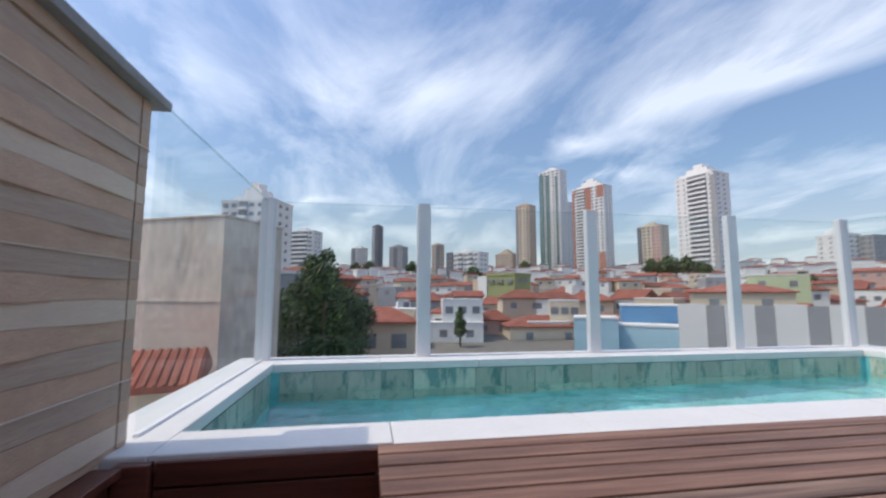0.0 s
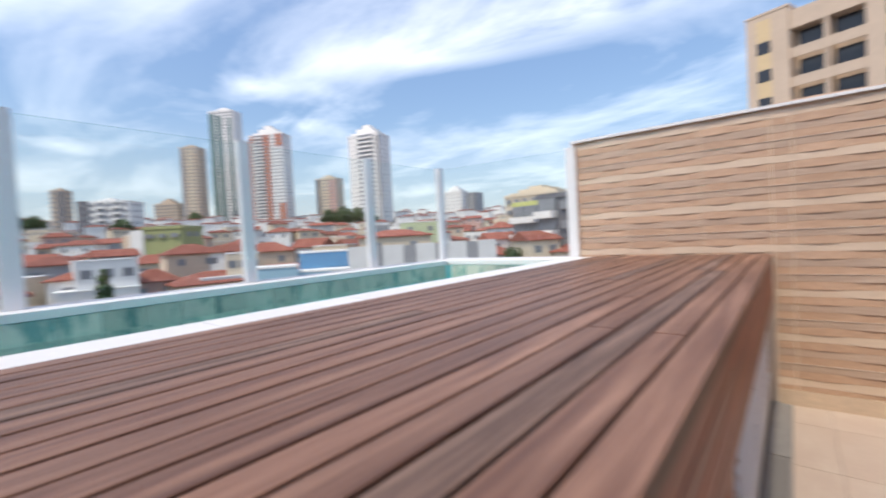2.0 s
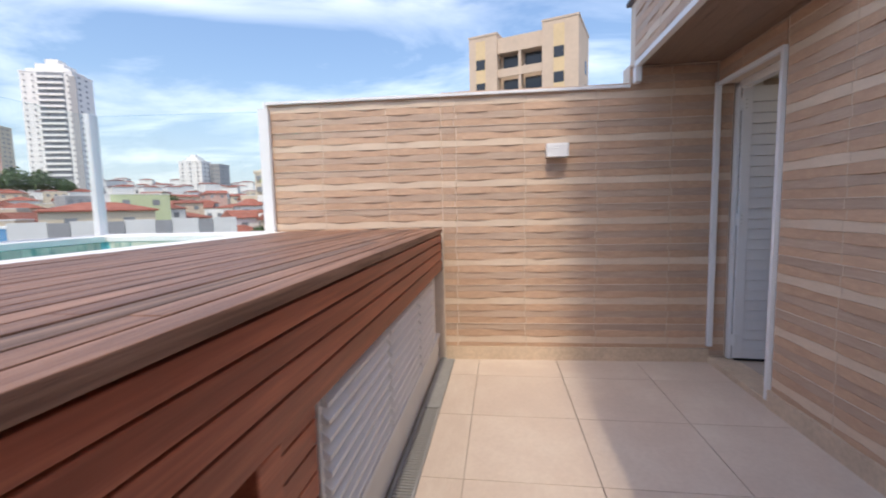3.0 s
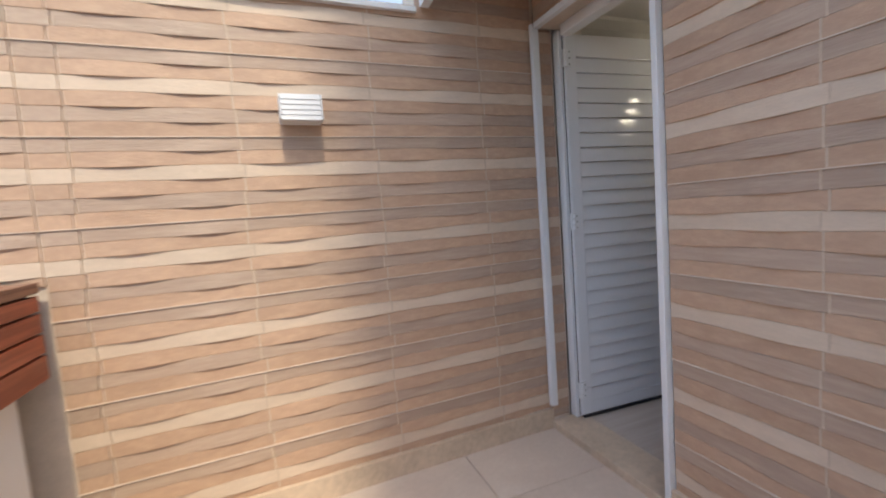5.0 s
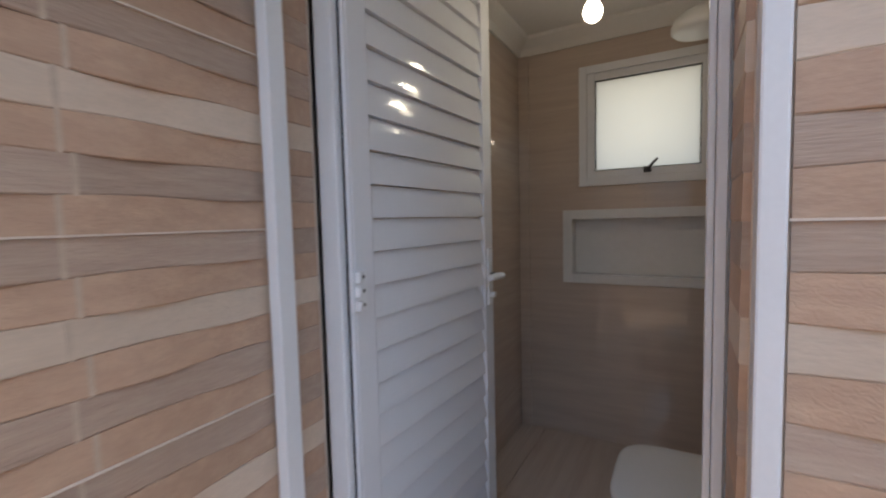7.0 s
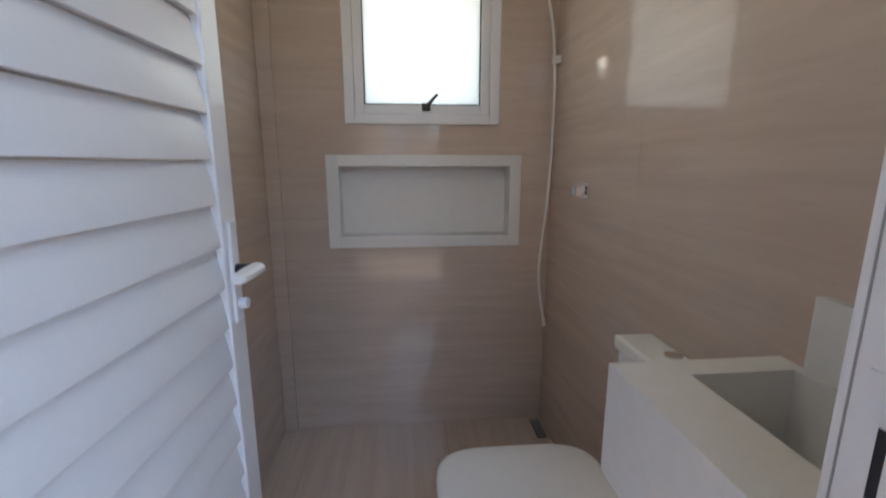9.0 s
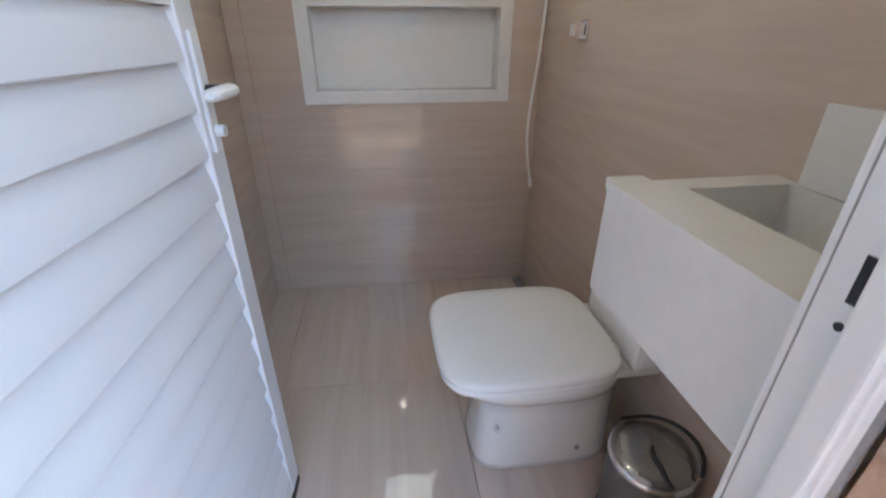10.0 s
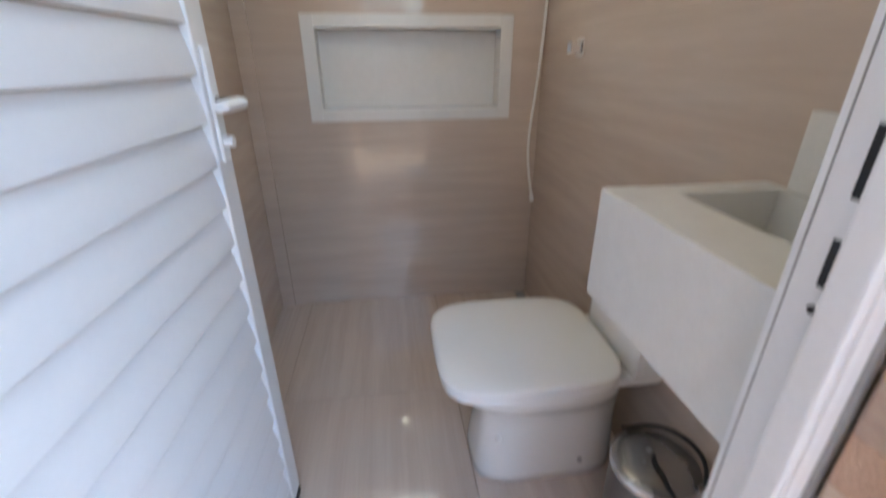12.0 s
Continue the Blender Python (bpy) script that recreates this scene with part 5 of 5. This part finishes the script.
flat_house(20.3, 36.0, -0.6, 3.6, 4, PAINT_SKYBLUE, face_to_eye(20.3, 36), "light blue rendered wall", 0)
flat_house(26.4, 37.0, 0.45, 5.0, 4.5, PAINT_BLUE, face_to_eye(26.4, 37) + 6, "bright blue rendered building", 0)
flat_house(24.5, 33.4, -1.2, 8.2, 3.2, PAINT_SKYBLUE, face_to_eye(24.5, 33) - 10, "pale blue flat roof terrace", 0)
house(42.6, 43.2, 1.7, 9.5, 8, 0.9, C_, face_to_eye(42, 43), label="beige house with a long red roof")
flat_house(66.8, 60.3, 4.6, 8.0, 8, PAINT_PALEGREEN, face_to_eye(66.8, 60.3), "pale green house with flat roof")
flat_house(59.0, 62.0, 2.6, 6.0, 7, PAINT_PALEGREEN, face_to_eye(59, 62) + 20, "pale green lower house")
# white boundary walls with grey piers
yard = thing("yard_wall", "white boundary wall with grey panels", "wall", at=(18.4, 17.4, ground_z(18.4, 17.4) - 0.5), turn_z=face_to_eye(18.4, 16.9) + 14)
yh = 1.02 - (ground_z(18.4, 17.4) - 0.5)
xx = -3.5
for i in range(9):
    ww = 1.25 if i % 2 == 0 else 0.75
    part("wall_panel", box(xx, xx + ww - 0.02, 0, 0.2 if i % 2 == 0 else 0.16, 0, yh if i % 2 == 0 else yh - 0.06), PAINT_WHITE if i % 2 == 0 else PAINT_GREY, yard)
    xx += ww
# the bare rendered block close by, and the red roof at its foot
blk = thing("neighbour_block", "stained bare rendered neighbour house with a paler foot", "building", at=(-4.19, 13.2, ground_z(-6, 13) - 1.0), turn_z=-25)
bh = 3.75 - (ground_z(-6, 13) - 1.0)
part("wall", box(-6.5, 0, 0, 2.7, 0, bh), CONCRETE, blk)
part("coping", box(-6.54, 0.04, -0.04, 2.74, bh + 0.005, bh + 0.055), CONCRETE, blk)
part("ledge", box(-6.5, 0.03, -0.05, -0.002, bh - 2.52, bh - 2.46), CONCRETE, blk)
part("lower_wall", box(-6.5, 0.02, -0.022, -0.001, 0, bh - 2.53), RENDER_PALE, blk, "paler smooth render")
lean = house(-5.9, 10.8, -0.55, 3.6, 2.6, 0.55, PAINT_CREAM, 14, hip=False, label="low lean-to house with a red roof")
lean_z = -0.55 - (ground_z(-5.9, 10.8) - 1.5) + 0.16
rib = mesh_of(cyl((0, -1.66, lean_z + 0.005), (0, 0, lean_z + 0.555), 0.042, seg=8), "tile_row", ROOF)
for k in range(24):
    piece("tile_row", rib, lean, Matrix.Translation((-2.10 + k * 0.182, 0, 0)))
flat_house(-3.9, 8.6, -1.35, 3.6, 2.4, G_, 20, "low grey roof below the terrace", 0)
flat_house(-4.2, 24.5, 2.5, 4.5, 4, G_, 8, "grey house behind the tree", 1)
house(-3.7, 27.0, 2.2, 5.2, 5, 0.8, PAINT_BRICK, 8, label="house with a low red roof behind the tree")

# fill of ordinary houses, in rows over the hill
hr = random.Random(21)
paints = (PAINT_WHITE,) * 5 + (PAINT_CREAM,) * 5 + (PAINT_BEIGE,) * 4 + (PAINT_GREY,) * 2 + (PAINT_PINK,)
far_walls, far_roofs = bmesh.new(), bmesh.new()
for ring in range(15):
    D = 64 + ring * 11 + ring * ring * 1.0
    n = 19 + int(ring * 1.5)
    for i in range(n):
        az = radians(-17 + 98 * (i + hr.uniform(0.2, 0.8)) / n)
        dd = D + hr.uniform(-5, 5)
        x, y = dd * math.sin(az), dd * math.cos(az)
        if math.hypot(x - 33, y - 104) < 9 or (math.hypot(x - 67, y - 60) < 12):
            continue
        g = ground_z(x, y)
        e = g + hr.choice((2.8, 3.1, 3.6, 4.2, 5.6, 5.9)) - (1.3 if ring < 3 else 0.5 if ring < 5 else 0.0)
        w, d = hr.uniform(4.2, 7.6) + ring * 0.25, hr.uniform(5, 7.5)
        a = face_to_eye(x, y) + hr.uniform(-28, 28)
        if ring > 8:
            # too far to tell apart one by one
            c, s = math.cos(radians(a)), math.sin(radians(a))
            for bmx, q0, q1, grow in ((far_walls, g - 1.5, e, 0.0), (far_roofs, e + 0.02, e + 0.9, 0.3)):
                vs = add_box(bmx, -w / 2 - grow, w / 2 + grow, -d / 2 - grow, d / 2 + grow, q0, q1).verts
                for v in list(vs)[-8:]:
                    px, py = v.co.x, v.co.y
                    if grow and v.co.z > e + 0.5:
                        px, py = px * 0.45, py * 0.1
                    v.co = (x + px * c - py * s, y + px * s + py * c, v.co.z)
            continue
        if hr.random() < 0.62:
            house(x, y, e, w, d, hr.uniform(0.8, 1.5), hr.choice(paints), a, hr.random() < 0.65)
        else:
            flat_house(x, y, e + 0.6, w * 0.8, d, hr.choice(paints), a, "flat-roofed rendered house among other houses", hr.choice((1, 2, 3)))

far = tagged(part("far_houses", far_walls, PAINT_WHITE), "white houses crowded on the far hill", "houses", kind="stuff")
part("roofs", far_roofs, ROOF, far, "red tiled roofs")


# ---- trees ----
def tree(name, x, y, z0, height, blobs, leaves, size, label, seed):
    r = random.Random(seed)
    t = thing(name, label, "tree", at=(x, y, z0))
    reach = min(height * 0.2, 0.8 * max(b[3] for b in blobs))
    bm = bmesh.new()
    add_cyl(bm, (0, 0, 0), (0.05, 0, height * 0.55), 0.22 * height / 8, 0.12 * height / 8, 10)
    for k in range(6):
        a = k * 1.05 + r.random()
        add_cyl(bm, (0.03, 0, height * (0.40 + 0.03 * k)), (math.cos(a) * reach, math.sin(a) * reach, height * (0.52 + 0.07 * k)), 0.09 * height / 8, 0.03 * height / 8, 7)
    part("trunk", bm, BARK, t)
    vs, fs = [], []
    tot = sum(b[3] ** 2 for b in blobs)
    for bx, by, bz, br in blobs:
        for _ in range(int(leaves * br * br / tot)):
            u = Vector((r.gauss(0, 1), r.gauss(0, 1), r.gauss(0, 1))).normalized()
            p = Vector((bx, by, bz)) + u * br * (0.55 + 0.5 * r.random()) * (1 + 0.25 * noise.noise(Vector((bx, by, bz)) * 1.3 + u * 2.2))
            s = size * r.uniform(0.6, 1.4)
            n = (u + Vector((r.gauss(0, .6), r.gauss(0, .6), r.gauss(0, .6)))).normalized()
            a = n.orthogonal().normalized() * s
            b = n.cross(a).normalized() * s * 0.55
            i = len(vs)
            vs += [tuple(p - a), tuple(p + b), tuple(p + a), tuple(p - b)]
            fs.append((i, i + 1, i + 2, i + 3))
    me = bpy.data.meshes.new("crown")
    me.from_pydata(vs, [], fs)
    me.materials.append(LEAF)
    c = new("crown", me)
    c.parent = t
    return t


gz = ground_z(-1.9, 17.8)
tree("tree", -1.9, 17.8, gz, 3.5 - gz, [(0, 0, 3.3 - gz - 1.0, 0.75), (-0.1, 0, 1.6 - gz, 1.05), (-0.7, 0.1, 0.9 - gz, 1.15), (0.7, 0, 0.7 - gz, 1.15), (-0.3, 0, 0.0 - gz, 1.5), (1.0, 0.2, -0.3 - gz, 1.1), (-1.3, 0, -0.4 - gz, 1.1), (0, 0, -1.5 - gz, 1.8),
                                         (0.25, 0, 3.0 - gz, 0.32), (-0.35, 0, 2.75 - gz, 0.35)], 24000, 0.075, "dense dark green tree beyond the railing", 5)
gz = ground_z(2.0, 24)
tree("tree", -0.55, 25.0, gz, 1.6 - gz, [(0, 0, 0.6 - gz, 0.9), (0.5, 0, 0.2 - gz, 0.7), (-0.4, 0, 0.0 - gz, 0.9)], 1500, 0.10, "thin green tree between the houses", 6)
gz = ground_z(11.5, 54)
tree("tree", 11.3, 52.5, gz, 0.6 - gz, [(0, 0, -1.0 - gz, 0.55), (0, 0, -2.0 - gz, 0.75), (0, 0, -3.0 - gz, 0.8), (0, 0, -0.3 - gz, 0.3)], 1600, 0.14, "dark cypress between two houses", 7)
for k, (x, y, s) in enumerate(((146, 200, 5.0), (153, 196, 5.6), (161, 193, 5.2), (168, 190, 3.8), (30, 300, 4.6), (37, 296, 4.2), (0, 330, 4.5), (-10, 325, 4.0), (52, 210, 4.4), (125, 330, 4.5), (60, 55, 1.6), (52.5, 30, 1.7), (120, 100, 3.0))):
    gz = ground_z(x, y)
    tree("tree", x, y, gz, s * 2.1, [(0, 0, s * 1.5, s * 0.8), (s * 0.6, 0, s * 1.2, s * 0.65), (-s * 0.6, 0, s * 1.2, s * 0.65), (0, s * 0.4, s * 1.9, s * 0.5)], 900, s * 0.13, "round green street tree among the houses", 30 + k)
gz = ground_z(-2.6, 6.4)
tree("shrub", -2.75, 6.3, gz, -1.2 - gz, [(0, 0, -1.4 - gz, 0.55), (0.3, 0.2, -1.6 - gz, 0.5), (-0.4, 0.1, -1.8 - gz, 0.6)], 1800, 0.06, "green shrub in the yard below the terrace", 9)
# ---- wall cladding strips ----
STRIP_H, PANEL_W, LIGHT_Z = 0.3135 / 6, 0.54, 1.104
rng = random.Random(3)
# one panel holds six courses; between two courses either the right or the left half of the upper one stands proud
COURSES = (STRIP_LIGHT, STRIP_TAN, STRIP_GREY, STRIP_TAN, STRIP_GREY, STRIP_TAN)
PROUD = ("right", "left", "right", "", "right", "left")  # below each course


def swell(x, half):
    """How far an edge stands out along its course, 0 to 1."""
    a, b = (0.5, 1.0) if half == "right" else (0.02, 0.52)
    return min(1.0, 2.6 * max(0.0, min(x - a, b - x)) / (b - a)) if half else 0.0


def strip_mesh(k, flat):
    below, above = PROUD[k], PROUD[k - 1]
    other = {"right": "left", "left": "right", "": ""}
    n = 1 if flat else 10
    bm = bmesh.new()
    grid = []
    for i in range(n + 1):
        x = i / n
        bot = 0.0075 + (0 if flat else 0.0052 * swell(x, below) - 0.0015 * swell(x, other[below]))
        top = 0.0075 + (0 if flat else 0.003 * swell(x, other[above]) - 0.002 * swell(x, above))
        wave_b = 0 if flat or not below else 0.0018 * math.sin(math.tau * x) * (1 if below == "right" else -1)
        wave_t = 0 if flat or not above else 0.0018 * math.sin(math.tau * x) * (1 if above == "right" else -1)
        grid.append([bm.verts.new((x, 0, wave_b)), bm.verts.new((x, -bot, wave_b)), bm.verts.new((x, -bot - 0.0012, 0.002 + wave_b)), bm.verts.new((x, -top, STRIP_H - 0.0005 + wave_t)),
                     bm.verts.new((x, 0, STRIP_H + wave_t))])
    for p, q in zip(grid, grid[1:]):
        for j in range(4):
            bm.faces.new((p[j], q[j], q[j + 1], p[j + 1]))
    bm.faces.new(grid[0][::-1]), bm.faces.new(grid[-1])
    return mesh_of(bm, "strip", COURSES[k])


STRIPS = [(strip_mesh(k, False), strip_mesh(k, True)) for k in range(6)]


JOINT = mesh_of(box(-0.0032, 0.0032, -0.0086, 0.0, -0.001, STRIP_H + 0.001), "grout_joint", JOINT_FILL)


def strips(parent, start, along, u_cuts, z0, z1, upper=None, last_joint=False):
    """Courses of strips on a wall face; along points to the right as one looks at the face."""
    along = Vector(along).normalized()
    back = Vector((-along.y, along.x, 0))
    base = Matrix((( along.x, back.x, 0, start[0]), (along.y, back.y, 0, start[1]), (0, 0, 1, 0), (0, 0, 0, 1)))
    k0 = math.floor((z0 - LIGHT_Z) / STRIP_H) - 1
    k1 = math.ceil((z1 - LIGHT_Z) / STRIP_H) + 1
    jog = {(u, k): rng.choice((-0.010, -0.004, 0.003, 0.009)) for u in u_cuts for k in range(k0, k1)}
    for a_full, b in zip(u_cuts, u_cuts[1:]):
        shift = rng.uniform(-0.0015, 0.0015)
        if b - a_full > 0.2 and (last_joint or b != u_cuts[-1]):
            jointed = True
        else:
            jointed = False
        for k in range(k0, k1):
            z = LIGHT_Z + k * STRIP_H - STRIP_H / 2 + shift
            lo, hi = max(z, z0), min(z + STRIP_H, z1)
            if hi - lo < 0.008:
                continue
            a = a_full
            if upper and lo > upper[0] - 0.012:
                a = max(a, upper[1])
                if b - a < 0.02:
                    continue
            me = STRIPS[(-k) % 6][0 if b - a_full > 0.16 else 1]  # short returns are flat
            # the upright joints run in and out from course to course
            ja = 0.0 if a in (u_cuts[0], u_cuts[-1]) or a != a_full else jog[(a_full, k)]
            e0, e1 = a + ja + 0.0033, b + (0.0 if b == u_cuts[-1] else jog[(b, k)]) - 0.0033
            m = base @ Matrix.Translation((e0, 0, lo)) @ Matrix.Diagonal((e1 - e0, 1, (hi - lo) / STRIP_H, 1))
            piece("strip", me, parent, m)
            if jointed:
                piece("grout_joint", JOINT, parent, base @ Matrix.Translation((e1 + 0.0033, 0, lo)) @ Matrix.Diagonal((1, 1, (hi - lo) / STRIP_H, 1)))


def cuts(lo, hi, joint, pitch=PANEL_W):
    k = math.ceil((lo - joint) / pitch)
    out = [lo]
    while joint + k * pitch < hi - 0.02:
        if joint + k * pitch > lo + 0.02:
            out.append(joint + k * pitch)
        k += 1
    return out + [hi]


def course_joints(parent, start, along, length, z0, z1):
    """The pale joints between rows of panels."""
    along = Vector(along).normalized()
    back = Vector((-along.y, along.x, 0))
    base = Matrix(((along.x, back.x, 0, start[0]), (along.y, back.y, 0, start[1]), (0, 0, 1, 0), (0, 0, 0, 1)))
    for k in range(-6, 8):
        z = LIGHT_Z - 3.5 * STRIP_H + k * 6 * STRIP_H
        if z0 + 0.02 < z < z1 - 0.02:
            ob = part("course_joint", box(0, length, -0.0125, -0.0005, z - 0.0013, z + 0.0013), GROUT, parent)
            ob.matrix_basis = base


# the end wall: u runs from its free end to the house; above the deck from the start, below it only beside the patio
p0 = EAST_A + en * -0.014
strips(wall_east, p0, EAST_DIR, cuts(0.0, 1.41, 0.44), DECK_Z - 0.02, WALL_TOP)
strips(wall_east, p0, EAST_DIR, cuts(1.41, EAST_LEN, 0.44), 0.106, OV_Z - 0.002, upper=(WALL_TOP, EAST_LEN - 0.62))
strips(wall_east, p0, EAST_DIR, [EAST_LEN + 0.002, EAST_LEN + 0.118], 0.045, DOOR_TOP - 0.002)
course_joints(wall_east, p0, EAST_DIR, 1.41, DECK_Z, WALL_TOP)
course_joints(wall_east, p0 + EAST_DIR * 1.41, EAST_DIR, EAST_LEN - 1.41, 0.106, WALL_TOP)
# house wall, seen from the patio: along points to -x
hw = (DOOR_R - 0.014, HOUSE_Y - 0.012)
strips(wall_house, hw, (-1, 0, 0), cuts(0.0, DOOR_R - 0.014 - 0.61, 0.468), 0.106, 2.30)
course_joints(wall_house, hw, (-1, 0, 0), DOOR_R - 0.014 - 0.61, 0.106, 2.3)
strips(wall_house, (DOOR_L + 0.01, HOUSE_Y - 0.012), (-1, 0, 0), cuts(0.0, 0.745, 0.3), DOOR_TOP + 0.006, OV_Z - 0.002)
part("reveal_backing", box(DOOR_R - 0.0115, DOOR_R + 0.0145, -2.398, HOUSE_Y - 0.0125, 0.042, DOOR_TOP - 0.001), GROUT, wall_house)
strips(wall_house, (DOOR_R + 0.0145, -2.398), (0, 1, 0), [0.0, 0.139], 0.045, DOOR_TOP - 0.002)
# side wall beside the walker, which faces +x; its end turns the corner
strips(wall_west, (-0.604, -1.28), (0, 1, 0), cuts(0.0, 2.41, 2.41 - 0.52), 1.053, 2.0)
course_joints(wall_west, (-0.604, -1.28), (0, 1, 0), 2.46, 1.053, 2.0)
strips(wall_west, (-0.604, -1.28), (0, 1, 0), [2.411, 2.462], COPE_Z + 0.001, 2.0)
# canopy: front face and underside
strips(overhang, (3.99, OV_Y - 0.014), (-1, 0, 0), cuts(0.0, 3.99 - OV_X0, 0.5), OV_Z + 0.015, 2.72)
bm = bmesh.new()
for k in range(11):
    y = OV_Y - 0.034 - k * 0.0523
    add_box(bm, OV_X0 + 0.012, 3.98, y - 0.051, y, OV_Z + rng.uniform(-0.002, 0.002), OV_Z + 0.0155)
part("soffit_strips", bm, SOFFIT, overhang, "wood-look soffit strips darkened for canopy shade")

# ---- patio floor tiles ----
tile = mesh_of(box(0.0022, 0.6078, 0.0022, 0.6078, -0.012, 0, 0.001), "tile", FLOOR_TILE)
for i in range(-1, 6):
    for j in range(0, 4):
        x1 = 4.21 - i * 0.61
        y1 = -0.485 + 0.61 - j * 0.61
        x0, y0 = x1 - 0.61, y1 - 0.61
        cx0, cx1, cy0, cy1 = max(x0, 0.605), min(x1, 3.985), max(y0, HOUSE_Y - 0.01), min(y1, -0.287)
        if cx1 - cx0 < 0.02 or cy1 - cy0 < 0.02:
            continue
        piece("tile", tile, slab, Matrix.Translation((cx0, cy0, 0)) @ Matrix.Diagonal(((cx1 - cx0) / 0.61, (cy1 - cy0) / 0.61, 1, 1)))
structure("floor_west", box(-0.60, 0.604, -1.21, 0.40, -0.011, 0.0), FLOOR_TILE, "porcelain floor beside the steps", "floor")

# ---- bathroom tiles ----
fl = bpy.data.objects["floor_bathroom"]
bt = mesh_of(box(0.0012, 0.5988, 0.0007, 0.5993, -0.004, 0), "tile", BATH_FLOOR)
for i in range(-2, 2):
    for j in range(-1, 1):
        x0, y0 = 3.413 + i * 0.6, -3.40 + j * 1.2
        cx0, cx1, cy0, cy1 = max(x0, BATH_R), min(x0 + 0.6, BATH_L), max(y0, BATH_BACK), min(y0 + 1.2, -2.432)
        if cx1 - cx0 > 0.01 and cy1 - cy0 > 0.01:
            piece("tile", bt, fl, Matrix.Translation((cx0, cy0, BATH_Z)) @ Matrix.Diagonal(((cx1 - cx0) / 0.6, (cy1 - cy0) / 0.6, 1, 1)))


def wall_tiles(parent, plane_axis, at, inward, u0, u1, joint, holes=()):
    """Large tiles on a bathroom wall; tiles are cut where a hole goes through."""
    zs = [BATH_Z, 0.62, 1.22, 1.82, BATH_TOP]
    us, k = [u0], math.ceil((u0 - joint) / 1.2)
    while joint + k * 1.2 < u1 - 0.02:
        if joint + k * 1.2 > u0 + 0.02:
            us.append(joint + k * 1.2)
        k += 1
    us.append(u1)
    for ua, ub in zip(us, us[1:]):
        for za, zb in zip(zs, zs[1:]):
            rects = [(ua, ub, za, zb)]
            for h in holes:
                nxt = []
                for a, b, c, d in rects:
                    if b <= h[0] or a >= h[1] or d <= h[2] or c >= h[3]:
                        nxt.append((a, b, c, d))
                        continue
                    m0, m1 = max(a, h[0]), min(b, h[1])
                    nxt += [r for r in ((a, m0, c, d), (m1, b, c, d), (m0, m1, c, max(c, h[2])), (m0, m1, min(d, h[3]), d)) if r[1] - r[0] > 0.004 and r[3] - r[2] > 0.004]
                rects = nxt
            bm = bmesh.new()
            for a, b, c, d in rects:
                g = 0.0002
                ga, gb = (g if a == ua else 0), (g if b == ub else 0)
                if plane_axis == "y":
                    add_box(bm, a + ga, b - gb, min(at, at - inward * 0.0075), max(at, at - inward * 0.0075), c + g, d - g)
                else:
                    add_box(bm, min(at, at - inward * 0.0075), max(at, at - inward * 0.0075), a + ga, b - gb, c + g, d - g)
            part("tile", bm, BATH_TILE, parent)


wall_tiles(wall_bback, "y", BATH_BACK, 1, BATH_R, BATH_L, 3.50, (WIN, NICHE))
wall_tiles(wall_bright, "x", BATH_R, 1, -4.064, -2.422, -3.36)
wall_tiles(wall_bleft, "x", BATH_L, -1, -4.064, -2.56, -3.36)
